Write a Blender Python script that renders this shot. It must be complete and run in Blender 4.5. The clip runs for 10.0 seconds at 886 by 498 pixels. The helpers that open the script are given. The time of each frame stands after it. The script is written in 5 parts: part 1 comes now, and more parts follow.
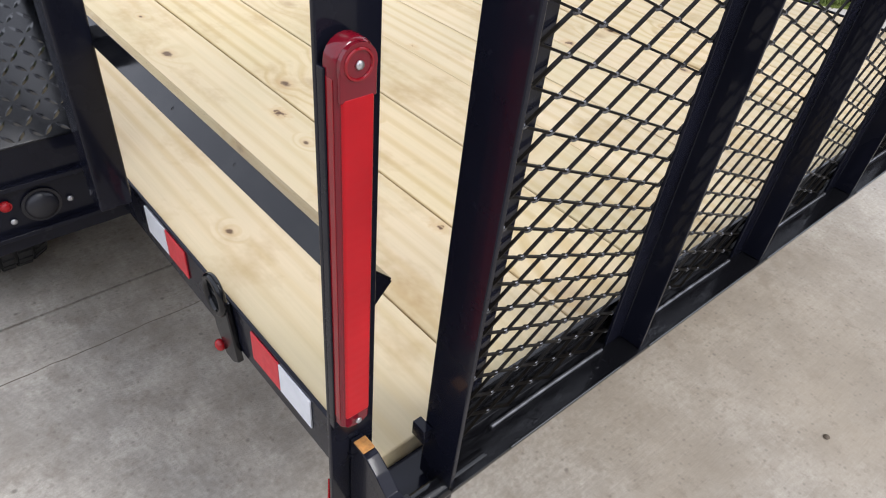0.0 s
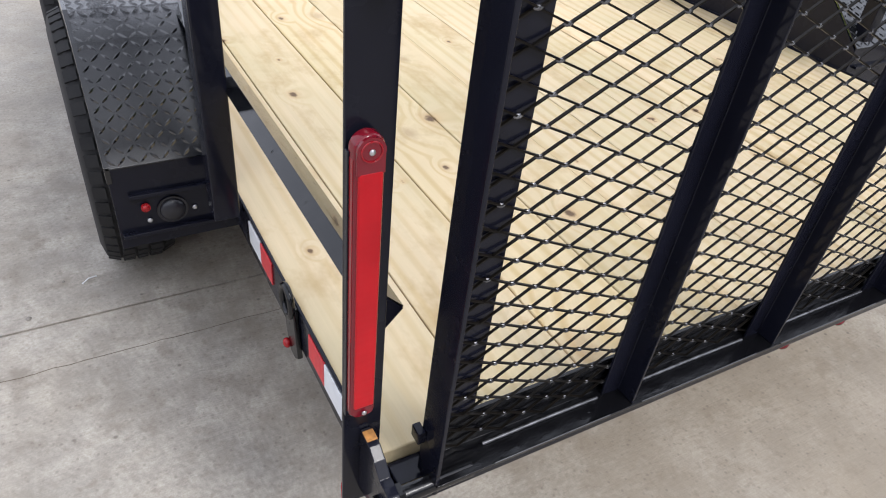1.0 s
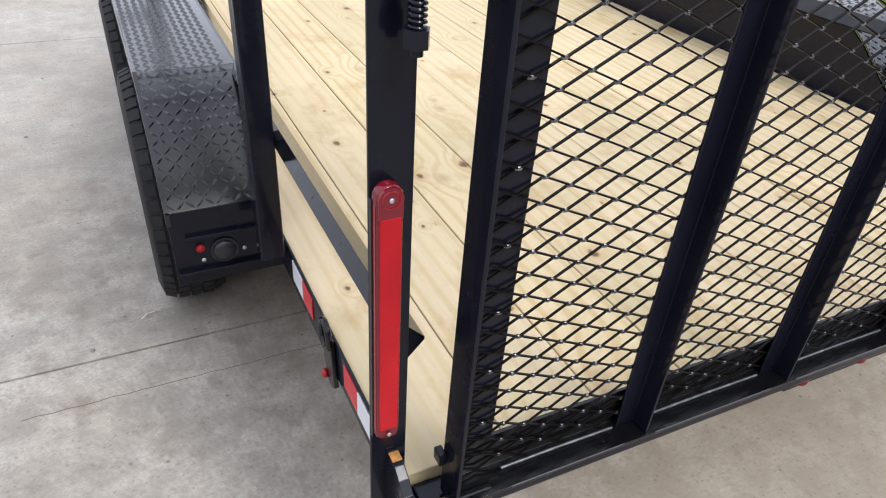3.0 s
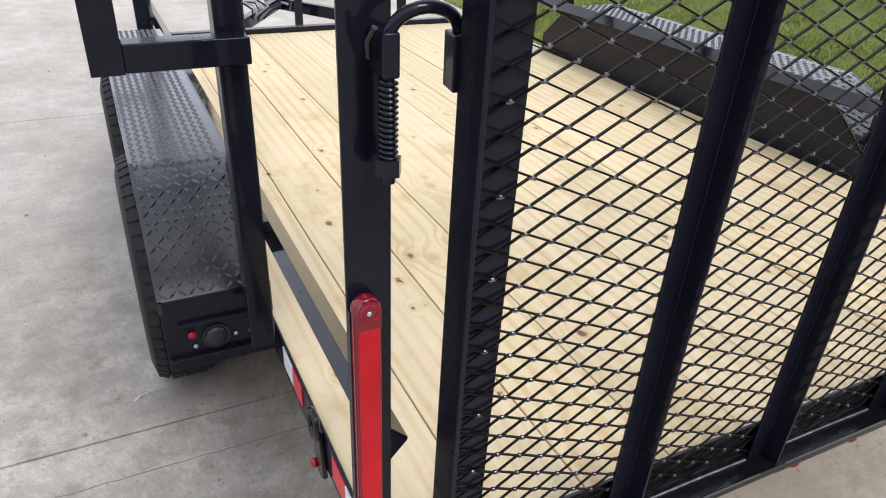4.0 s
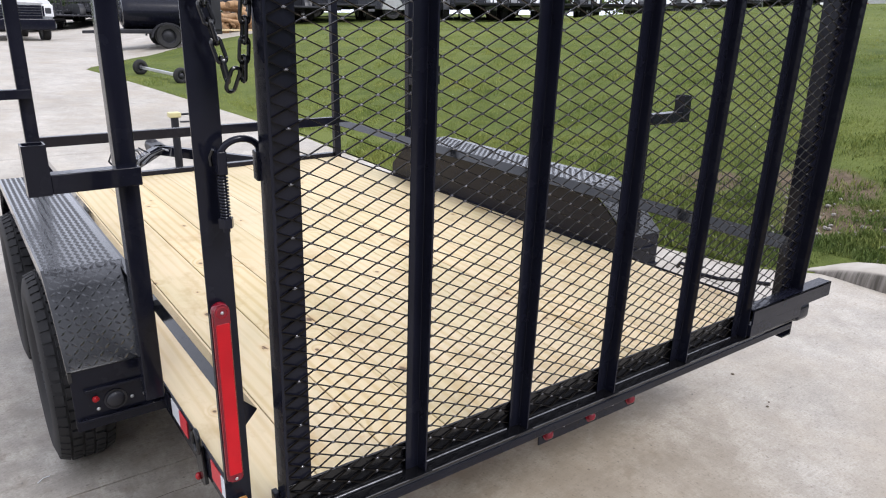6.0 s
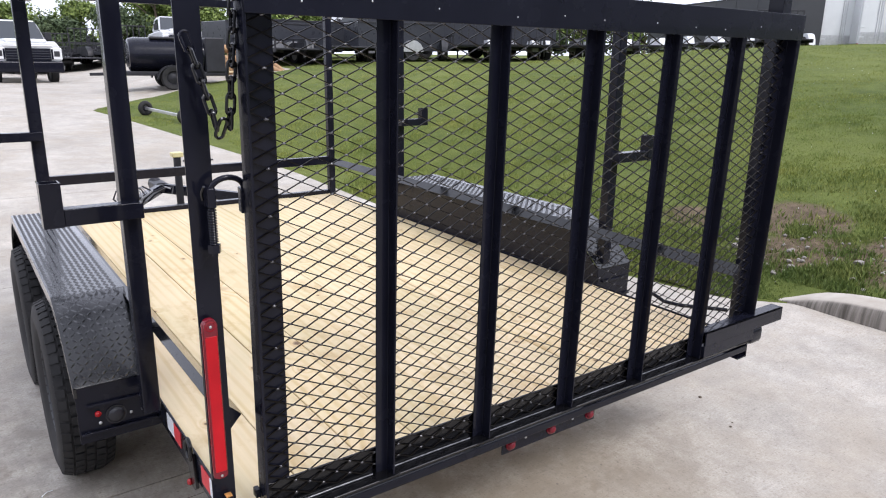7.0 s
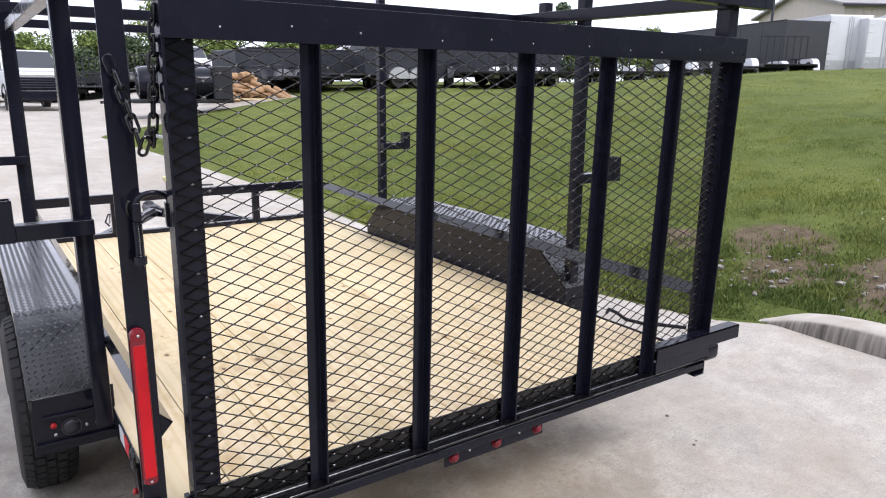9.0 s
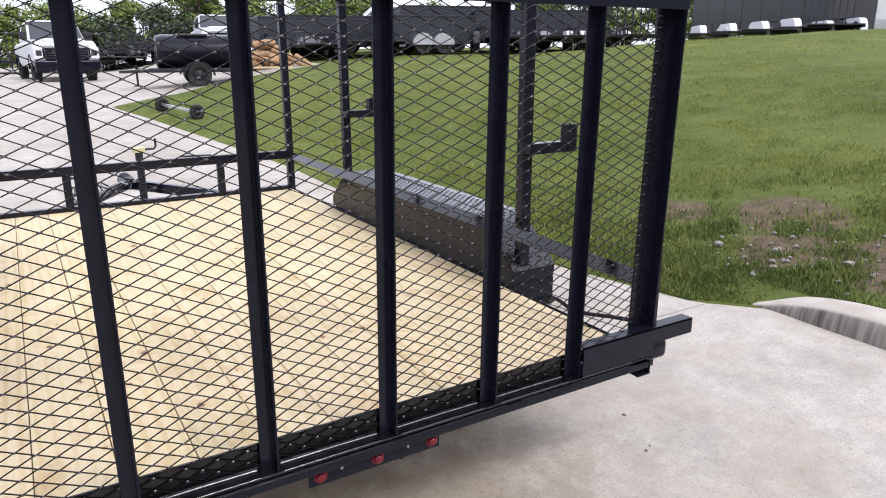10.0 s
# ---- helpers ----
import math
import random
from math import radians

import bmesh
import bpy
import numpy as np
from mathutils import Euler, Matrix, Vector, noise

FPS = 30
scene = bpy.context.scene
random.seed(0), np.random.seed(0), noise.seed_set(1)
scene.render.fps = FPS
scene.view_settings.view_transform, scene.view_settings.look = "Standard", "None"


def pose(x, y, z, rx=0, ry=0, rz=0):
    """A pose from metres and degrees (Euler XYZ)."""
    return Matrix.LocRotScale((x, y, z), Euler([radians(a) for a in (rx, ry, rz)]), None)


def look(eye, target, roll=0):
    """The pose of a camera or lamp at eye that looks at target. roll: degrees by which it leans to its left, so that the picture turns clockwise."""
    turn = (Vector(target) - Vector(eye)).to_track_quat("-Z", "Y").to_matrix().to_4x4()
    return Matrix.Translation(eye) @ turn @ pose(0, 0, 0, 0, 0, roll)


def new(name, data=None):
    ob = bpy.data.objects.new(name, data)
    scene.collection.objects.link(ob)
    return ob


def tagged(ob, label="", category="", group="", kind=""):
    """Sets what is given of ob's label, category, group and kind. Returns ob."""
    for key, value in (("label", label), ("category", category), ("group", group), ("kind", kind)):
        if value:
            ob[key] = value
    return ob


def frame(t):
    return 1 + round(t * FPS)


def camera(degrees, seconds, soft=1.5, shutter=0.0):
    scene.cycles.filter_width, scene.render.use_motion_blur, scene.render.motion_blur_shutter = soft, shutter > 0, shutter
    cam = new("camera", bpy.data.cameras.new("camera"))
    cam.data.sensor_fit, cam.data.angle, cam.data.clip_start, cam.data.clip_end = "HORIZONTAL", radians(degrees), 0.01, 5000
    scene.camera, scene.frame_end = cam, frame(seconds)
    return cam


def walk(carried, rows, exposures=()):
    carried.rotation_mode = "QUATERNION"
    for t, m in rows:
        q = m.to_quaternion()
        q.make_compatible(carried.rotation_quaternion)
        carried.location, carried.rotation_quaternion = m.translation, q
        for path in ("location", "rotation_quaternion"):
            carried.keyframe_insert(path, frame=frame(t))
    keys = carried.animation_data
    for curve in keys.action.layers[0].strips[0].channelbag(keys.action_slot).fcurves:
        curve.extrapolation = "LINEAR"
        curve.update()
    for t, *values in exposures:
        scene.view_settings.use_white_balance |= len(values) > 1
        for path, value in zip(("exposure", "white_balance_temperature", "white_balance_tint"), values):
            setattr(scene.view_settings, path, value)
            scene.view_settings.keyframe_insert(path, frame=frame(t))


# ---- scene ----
cam = camera(65.1, 10.0, soft=1.1)
PATH = [
    (0, (-0.244, -0.282, 1.175), (0.841, 0.832, -0.082), 5.8),
    (0.5, (-0.223, -0.367, 1.198), (0.66, 0.944, -0.027), 6.2),
    (1, (-0.236, -0.452, 1.301), (0.616, 0.902, 0.101), 6.4),
    (1.5, (-0.234, -0.482, 1.339), (0.594, 0.928, 0.186), 5.4),
    (2, (-0.245, -0.518, 1.351), (0.558, 0.932, 0.231), 4.6),
    (3.5, (-0.235, -0.537, 1.361), (0.513, 0.955, 0.258), 3.2),
    (4, (-0.215, -0.536, 1.421), (0.57, 1.022, 0.443), 2.4),
    (4.5, (-0.267, -0.593, 1.454), (0.542, 1.066, 0.684), 1.4),
    (5, (-0.37, -0.749, 1.462), (0.576, 0.893, 0.824), 1.2),
    (5.5, (-0.377, -0.924, 1.477), (0.703, 0.635, 0.842), 1.4),
    (5.7, (-0.363, -1.025, 1.494), (0.741, 0.517, 0.86), 1.0),
    (6.8, (-0.382, -1.327, 1.536), (0.729, 0.23, 0.95), 1.0),
    (7, (-0.408, -1.37, 1.548), (0.713, 0.201, 1.021), 0.8),
    (7.5, (-0.457, -1.472, 1.563), (0.676, 0.119, 1.128), 0.6),
    (8, (-0.464, -1.532, 1.577), (0.679, 0.069, 1.218), 0.5),
    (8.5, (-0.429, -1.533, 1.554), (0.712, 0.067, 1.179), 0.7),
    (9, (-0.273, -1.544, 1.537), (0.83, 0.061, 1.081), 0.5),
    (9.5, (0.01, -1.577, 1.531), (1.052, 0.056, 1.032), -0.5),
    (10, (0.304, -1.516, 1.506), (1.304, 0.128, 0.963), -0.2),
]
walk(cam, [(t, look(eye, target, roll)) for t, eye, target, roll in PATH],
     exposures=[(0, 0.0, 6400, 11), (5.0, 0.0, 6400, 11.5), (7.0, 0.06, 6350, 14), (10, 0.1, 6350, 15)])


# ---------------------------------------------------------------- light
world = bpy.data.worlds.new("overcast_sky")
scene.world = world
world.use_nodes = True
wn, wl = world.node_tree.nodes, world.node_tree.links
wn.clear()
sky = wn.new("ShaderNodeTexSky")
sky.sky_type, sky.sun_disc = "NISHITA", False
sky.sun_elevation, sky.sun_rotation = radians(50), radians(162)
sky.air_density, sky.dust_density, sky.ozone_density = 1.0, 6.0, 1.0
grey = wn.new("ShaderNodeHueSaturation")
grey.inputs["Saturation"].default_value = 0.22
back = wn.new("ShaderNodeBackground")
back.inputs["Strength"].default_value = 0.205
wout = wn.new("ShaderNodeOutputWorld")
cloud = wn.new("ShaderNodeMix")
cloud.data_type = "RGBA"
cloud.inputs[0].default_value = 0.8
cloud.inputs[7].default_value = (7.7, 8.15, 9.4, 1)
wl.new(sky.outputs["Color"], grey.inputs["Color"])
wl.new(grey.outputs["Color"], cloud.inputs[6])
wl.new(cloud.outputs[2], back.inputs["Color"])
wl.new(back.outputs["Background"], wout.inputs["Surface"])

sun_data = bpy.data.lights.new("sun", "SUN")
sun_data.energy, sun_data.angle, sun_data.color = 1.75, radians(16), (1.0, 0.975, 0.945)
sun = new("sun", sun_data)
sun.matrix_world = look((0, 0, 0), (-0.2, 0.62, -0.76))


# ---------------------------------------------------------------- materials
class Mat:
    """A node material: m.tex(...) adds nodes, m.link(...) joins them."""

    def __init__(self, name, color=(0.5, 0.5, 0.5), rough=0.6, metal=0.0, spec=0.5):
        self.mat = bpy.data.materials.new(name)
        self.mat.use_nodes = True
        self.n, self.l = self.mat.node_tree.nodes, self.mat.node_tree.links
        self.b = self.n["Principled BSDF"]
        self.b.inputs["Base Color"].default_value = (*color, 1)
        self.b.inputs["Roughness"].default_value = rough
        self.b.inputs["Metallic"].default_value = metal
        self.b.inputs["Specular IOR Level"].default_value = spec
        self.co = self.n.new("ShaderNodeTexCoord").outputs["Object"]

    def add(self, kind, **inputs):
        node = self.n.new(kind)
        for key, value in inputs.items():
            sock = node.inputs[key.replace("_", " ")]
            if isinstance(value, bpy.types.NodeSocket):
                self.l.new(value, sock)
            else:
                sock.default_value = value
        return node

    def mapped(self, scale, co=None):
        return self.add("ShaderNodeMapping", Vector=co or self.co, Scale=scale).outputs[0]

    def noise(self, scale, detail=4.0, rough=0.55, co=None, distort=0.0):
        return self.add("ShaderNodeTexNoise", Vector=co or self.co, Scale=scale, Detail=detail, Roughness=rough, Distortion=distort).outputs["Fac"]

    def ramp(self, fac, stops):
        r = self.add("ShaderNodeValToRGB", Fac=fac)
        while len(r.color_ramp.elements) < len(stops):
            r.color_ramp.elements.new(0.5)
        for el, (p, c) in zip(r.color_ramp.elements, stops):
            el.position = p
            el.color = (*c, 1) if len(c) == 3 else c
        return r.outputs["Color"]

    def mix(self, fac, a, b, blend="MIX"):
        node = self.n.new("ShaderNodeMix")
        node.data_type, node.blend_type = "RGBA", blend
        for key, value in (("Factor", fac), ("A", a), ("B", b)):
            sock = [i for i in node.inputs if i.name == key and i.enabled][0]
            if isinstance(value, bpy.types.NodeSocket):
                self.l.new(value, sock)
            elif isinstance(value, tuple):
                sock.default_value = (*value, 1)
            else:
                sock.default_value = value
        return [o for o in node.outputs if o.enabled][0]

    def math(self, op, a, b=0.0):
        node = self.n.new("ShaderNodeMath")
        node.operation = op
        for i, value in enumerate((a, b)):
            if isinstance(value, bpy.types.NodeSocket):
                self.l.new(value, node.inputs[i])
            else:
                node.inputs[i].default_value = value
        return node.outputs[0]

    def color(self, sock):
        self.l.new(sock, self.b.inputs["Base Color"])

    def rough(self, sock):
        self.l.new(sock, self.b.inputs["Roughness"])

    def bump(self, height, strength=0.3, distance=0.002):
        node = self.add("ShaderNodeBump", Height=height, Strength=strength, Distance=distance)
        self.l.new(node.outputs[0], self.b.inputs["Normal"])


def grey3(v):
    return (v, v, v)


def make_black_paint():
    m = Mat("black_gloss_paint", (0.008, 0.008, 0.012), 0.3, spec=0.08)
    m.b.inputs["Coat Weight"].default_value = 0.28
    m.b.inputs["Coat Roughness"].default_value = 0.07
    m.color(m.ramp(m.noise(9.0, 5), [(0.3, (0.0060, 0.0065, 0.0118)), (0.75, (0.0086, 0.0092, 0.0160))]))
    m.rough(m.ramp(m.noise(14.0, 6), [(0.3, grey3(0.16)), (0.7, grey3(0.32))]))
    m.bump(m.noise(60.0, 3), 0.1, 0.002)
    return m.mat


def make_wet_paint():
    m = Mat("wet_black_paint", (0.0045, 0.0045, 0.0055), 0.12, spec=0.42)
    drops = m.add("ShaderNodeTexVoronoi", Vector=m.co, Scale=70.0).outputs["Distance"]
    spot = m.ramp(drops, [(0.12, grey3(1.0)), (0.22, grey3(0.0))])
    some = m.ramp(m.noise(25.0, 2), [(0.5, grey3(0.0)), (0.6, grey3(1.0))])
    dents = m.mix(0.35, m.mix(1.0, spot, some, "MULTIPLY"), m.noise(38.0, 4, 0.6))
    m.bump(dents, 0.45, 0.003)
    m.rough(m.ramp(m.noise(18.0, 5), [(0.3, grey3(0.08)), (0.7, grey3(0.24))]))
    return m.mat


def make_rail_paint():
    m = Mat("smooth_wet_rail_paint", (0.005, 0.0053, 0.0065), 0.05, spec=0.42)
    dust = m.ramp(m.noise(16.0, 5, 0.65), [(0.45, grey3(0.0)), (0.75, grey3(0.16))])
    m.color(m.mix(dust, (0.005, 0.0053, 0.0065), (0.10, 0.095, 0.085)))
    m.rough(m.ramp(m.noise(30.0, 5), [(0.35, grey3(0.03)), (0.75, grey3(0.14))]))
    drops = m.add("ShaderNodeTexVoronoi", Vector=m.co, Scale=48.0)
    near = m.ramp(drops.outputs["Distance"], [(0.05, grey3(1.0)), (0.12, grey3(0.0))])
    few = m.ramp(m.add("ShaderNodeSeparateColor", Color=drops.outputs["Color"]).outputs[0], [(0.55, grey3(0.0)), (0.6, grey3(1.0))])
    m.bump(m.mix(1.0, near, few, "MULTIPLY"), 0.5, 0.0015)
    return m.mat


def make_tread_plate():
    m = Mat("tread_plate_paint", (0.003, 0.0035, 0.005), 0.1, spec=0.06)
    m.b.inputs["Coat Weight"].default_value = 1.0
    m.b.inputs["Coat Roughness"].default_value = 0.24
    m.b.inputs["Coat IOR"].default_value = 1.55
    m.rough(m.ramp(m.noise(7.0, 5), [(0.3, grey3(0.04)), (0.7, grey3(0.13))]))
    m.bump(m.mix(0.5, m.noise(24.0, 4), m.noise(7.0, 2, 0.5)), 0.3, 0.004)
    return m.mat


def make_mesh_paint():
    m = Mat("dull_black_mesh_paint", (0.007, 0.0055, 0.0045), 0.4, spec=0.1)
    m.color(m.ramp(m.noise(30.0, 4), [(0.3, (0.004, 0.0034, 0.003)), (0.7, (0.011, 0.0088, 0.007))]))
    m.rough(m.ramp(m.noise(50.0, 3), [(0.3, grey3(0.3)), (0.7, grey3(0.5))]))
    return m.mat


def make_knot_paint():
    m = Mat("thick_gloss_paint", (0.005, 0.005, 0.006), 0.12, spec=0.9)
    m.b.inputs["Coat Weight"].default_value = 0.7
    m.b.inputs["Coat Roughness"].default_value = 0.06
    m.rough(m.ramp(m.noise(40.0, 3), [(0.3, grey3(0.08)), (0.7, grey3(0.2))]))
    return m.mat


DARK_KNOTS = ((0.293, 1.217, 0.013), (0.577, 0.975, 0.018), (0.66, 0.479, 0.015), (0.764, 2.53, 0.02), (0.215, 1.636, 0.011), (0.104, 0.557, 0.007),
              (0.328, 1.45, 0.006), (0.345, 0.722, 0.007), (0.438, 0.952, 0.013), (0.498, 0.742, 0.009), (0.891, 1.446, 0.008), (1.06, 2.37, 0.014),
              (0.353, 2.776, 0.01), (0.49, 2.876, 0.012), (1.336, 0.78, 0.011), (1.488, 0.71, 0.009), (1.3, 0.52, 0.011), (1.42, 0.22, 0.010),
              (1.865, 0.456, 0.010), (1.32, 1.716, 0.012), (1.85, 1.845, 0.011), (1.03, 1.27, 0.010), (1.234, 2.183, 0.011), (0.44, 1.775, 0.012))
FAINT_KNOTS = ((0.49, 0.92, 0.02), (0.68, 1.35, 0.018), (0.56, 1.77, 0.024), (1.05, 2.0, 0.014), (1.15, 2.6, 0.014), (1.67, 1.02, 0.024),
               (1.28, 0.775, 0.014), (1.44, 0.69, 0.014), (0.69, 1.42, 0.012), (0.72, 2.38, 0.014), (0.435, 0.135, 0.03))


def make_deck_wood(name="treated_pine", tint=(1.0, 1.0, 1.0)):
    m = Mat(name, (0.6, 0.48, 0.3), 0.58, spec=0.3)
    rnd = m.add("ShaderNodeObjectInfo").outputs["Random"]
    shift = m.add("ShaderNodeCombineXYZ", X=m.math("MULTIPLY", rnd, 7.3), Y=m.math("MULTIPLY", rnd, 31.0), Z=m.math("MULTIPLY", rnd, 3.1)).outputs[0]
    co = m.add("ShaderNodeVectorMath").outputs[0]
    m.l.new(m.co, co.node.inputs[0])
    m.l.new(shift, co.node.inputs[1])
    # knots: cells along the plank, each with its own size
    kn = m.add("ShaderNodeTexVoronoi", Vector=m.mapped((5.6, 3.4, 0.0), co), Scale=1.0)
    kn.voronoi_dimensions = "2D"
    cell = m.add("ShaderNodeSeparateColor", Color=kn.outputs["Color"])
    kd = m.math("ADD", kn.outputs["Distance"], m.math("MULTIPLY", m.math("SUBTRACT", m.noise(70.0, 4, 0.7, co), 0.5), 0.2))
    kd = m.math("ADD", kd, m.math("MULTIPLY", cell.outputs[1], 0.06))
    pick = m.ramp(cell.outputs[0], [(0.74, grey3(0.0)), (0.78, grey3(1.0))])
    halo = m.mix(1.0, m.ramp(kd, [(0.04, grey3(0.7)), (0.13, grey3(0.0))]), pick, "MULTIPLY")
    core = m.mix(1.0, m.ramp(kd, [(0.03, grey3(1.0)), (0.055, grey3(0.0))]), pick, "MULTIPLY")
    # the knots that stand out on these boards
    wob = m.math("MULTIPLY", m.math("SUBTRACT", m.noise(55.0, 4, 0.7), 0.5), 1.5)
    flat = m.mapped((1.25, 0.85, 0.0))
    big = {}
    for kind, spots in (("dark", DARK_KNOTS), ("faint", FAINT_KNOTS)):
        low = None
        for kx, ky, kr in spots:
            far = m.add("ShaderNodeVectorMath", Vector=flat)
            far.operation = "DISTANCE"
            far.inputs[1].default_value = ((kx - 1.06) * 1.25, (ky - 1.9) * 0.85, 0)
            d = m.math("MULTIPLY", far.outputs["Value"], 1.0 / kr)
            low = d if low is None else m.math("MINIMUM", low, d)
        big[kind] = low
    near_knot = m.ramp(m.math("MULTIPLY", m.math("MINIMUM", big["dark"], big["faint"]), 0.2), [(0.0, grey3(1.0)), (1.0, grey3(0.0))])
    dark_d, faint_d = m.math("ADD", big["dark"], wob), m.math("ADD", big["faint"], wob)
    # growth rings swing round the knots
    swing = m.math("MULTIPLY", near_knot, 0.075)
    off = m.add("ShaderNodeCombineXYZ", X=swing).outputs[0]
    bent = m.add("ShaderNodeVectorMath").outputs[0]
    m.l.new(co, bent.node.inputs[0])
    m.l.new(off, bent.node.inputs[1])
    wav = m.add("ShaderNodeTexWave", Vector=m.mapped((1.0, 0.045, 1.0), bent), Scale=7.5, Distortion=6.5, Detail=1.5, Detail_Scale=0.6)
    wav.bands_direction = "X"
    lines = m.ramp(wav.outputs["Fac"], [(0.0, grey3(0.0)), (0.55, grey3(0.12)), (0.86, grey3(0.75)), (1.0, grey3(1.0))])
    fade = m.ramp(m.noise(1.3, 3, 0.5, m.mapped((2.6, 0.5, 1.0), co)), [(0.34, grey3(0.3)), (0.62, grey3(0.9))])
    base = m.mix(m.mix(1.0, lines, fade, "MULTIPLY"), (0.645, 0.530, 0.353), (0.555, 0.418, 0.228))
    grain = m.noise(1.0, 6, 0.6, m.mapped((130.0, 4.0, 130.0), bent), 0.4)
    col = m.mix(1.0, base, m.ramp(grain, [(0.3, grey3(0.955)), (0.7, grey3(1.03))]), "MULTIPLY")
    patch = m.ramp(m.noise(2.2, 4, 0.6, m.mapped((1.6, 0.7, 1.0), co)), [(0.36, (1.05, 1.02, 1.0)), (0.7, (0.91, 0.925, 0.845))])
    col = m.mix(1.0, col, patch, "MULTIPLY")
    tone = m.ramp(rnd, [(0.0, (0.95, 0.94, 0.9)), (0.5, (1.0, 1.0, 1.0)), (1.0, (1.04, 1.02, 0.98))])
    col = m.mix(1.0, col, tone, "MULTIPLY")
    # mud and rust rubbed in near the ramp
    y = m.add("ShaderNodeSeparateXYZ", Vector=m.co).outputs["Y"]
    rear = m.ramp(y, [(0.10, grey3(1.0)), (0.75, grey3(0.3))])
    tan_patch = m.ramp(m.noise(6.5, 5, 0.65, m.mapped((1.0, 0.6, 1.0), co)), [(0.54, grey3(0.0)), (0.74, grey3(0.85))])
    col = m.mix(m.mix(1.0, tan_patch, rear, "MULTIPLY"), col, (0.43, 0.29, 0.13))
    col = m.mix(halo, col, (0.53, 0.345, 0.16))
    col = m.mix(core, col, (0.12, 0.062, 0.03))
    col = m.mix(m.ramp(m.math("MULTIPLY", faint_d, 0.25), [(0.1, grey3(0.55)), (0.45, grey3(0.0))]), col, (0.36, 0.235, 0.125))
    col = m.mix(m.ramp(m.math("MULTIPLY", dark_d, 0.25), [(0.2, grey3(0.6)), (0.62, grey3(0.0))]), col, (0.50, 0.32, 0.155))
    col = m.mix(m.ramp(m.math("MULTIPLY", dark_d, 0.25), [(0.12, grey3(0.92)), (0.27, grey3(0.0))]), col, (0.105, 0.058, 0.03))
    m.color(m.mix(1.0, col, tint, "MULTIPLY"))
    m.bump(grain, 0.3, 0.0015)
    return m.mat


def make_concrete():
    m = Mat("brushed_concrete", (0.4, 0.38, 0.34), 0.8, spec=0.3)
    big = m.noise(0.9, 5, 0.6)
    mid = m.noise(6.0, 7, 0.68)
    fine = m.noise(95.0, 5, 0.75)
    col = m.ramp(big, [(0.3, (0.350, 0.318, 0.270)), (0.7, (0.515, 0.482, 0.430))])
    col = m.mix(1.0, col, m.ramp(mid, [(0.32, grey3(0.82)), (0.68, grey3(1.10))]), "MULTIPLY")
    col = m.mix(1.0, col, m.ramp(fine, [(0.33, grey3(0.76)), (0.66, grey3(1.14))]), "MULTIPLY")
    brush = m.noise(1.0, 4, 0.6, m.mapped((14.0, 220.0, 1.0)))
    col = m.mix(1.0, col, m.ramp(brush, [(0.3, grey3(0.93)), (0.7, grey3(1.05))]), "MULTIPLY")
    # parking bay: more stains than the drive, plus the trailer's shade in the colour
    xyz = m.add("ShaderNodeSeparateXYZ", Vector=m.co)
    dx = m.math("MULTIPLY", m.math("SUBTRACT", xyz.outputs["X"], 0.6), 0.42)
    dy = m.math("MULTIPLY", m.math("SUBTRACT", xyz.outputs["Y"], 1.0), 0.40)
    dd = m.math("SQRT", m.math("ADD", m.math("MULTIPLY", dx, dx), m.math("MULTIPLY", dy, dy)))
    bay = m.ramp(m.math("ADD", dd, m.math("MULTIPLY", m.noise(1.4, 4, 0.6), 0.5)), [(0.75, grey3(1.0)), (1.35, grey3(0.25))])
    stain_shade = m.ramp(m.noise(2.3, 7, 0.72, m.mapped((1.0, 0.7, 1.0))), [(0.47, grey3(0.0)), (0.60, grey3(0.62))])
    col = m.mix(m.mix(1.0, stain_shade, bay, "MULTIPLY"), col, (0.25, 0.22, 0.18))
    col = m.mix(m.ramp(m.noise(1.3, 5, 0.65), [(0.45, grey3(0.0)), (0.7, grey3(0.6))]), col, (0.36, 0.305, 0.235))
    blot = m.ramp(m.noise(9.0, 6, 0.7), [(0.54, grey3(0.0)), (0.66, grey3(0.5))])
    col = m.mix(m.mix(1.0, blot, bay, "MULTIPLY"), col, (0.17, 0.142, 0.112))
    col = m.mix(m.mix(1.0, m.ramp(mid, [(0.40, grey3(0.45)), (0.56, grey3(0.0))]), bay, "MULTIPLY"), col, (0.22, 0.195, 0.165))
    # browner patch on the slabs round the rear of the trailer
    ex = m.math("MULTIPLY", m.math("SUBTRACT", xyz.outputs["X"], 1.25), 0.62)
    ey = m.math("MULTIPLY", m.math("SUBTRACT", xyz.outputs["Y"], 0.05), 1.0)
    ed = m.math("SQRT", m.math("ADD", m.math("MULTIPLY", ex, ex), m.math("MULTIPLY", ey, ey)))
    tan_patch = m.ramp(m.math("ADD", ed, m.math("MULTIPLY", m.noise(3.0, 6, 0.7), 0.7)), [(0.65, grey3(0.42)), (1.2, grey3(0.0))])
    col = m.mix(tan_patch, col, (0.31, 0.255, 0.185))
    speck = m.ramp(m.noise(34.0, 5, 0.7), [(0.56, grey3(0.0)), (0.68, grey3(0.42))])
    col = m.mix(speck, col, (0.20, 0.165, 0.13))
    pits = m.add("ShaderNodeTexVoronoi", Vector=m.co, Scale=11.0).outputs["Distance"]
    col = m.mix(m.ramp(pits, [(0.03, grey3(0.6)), (0.07, grey3(0.0))]), col, (0.11, 0.095, 0.08))
    grains = m.add("ShaderNodeTexVoronoi", Vector=m.co, Scale=75.0)
    grains.voronoi_dimensions = "2D"
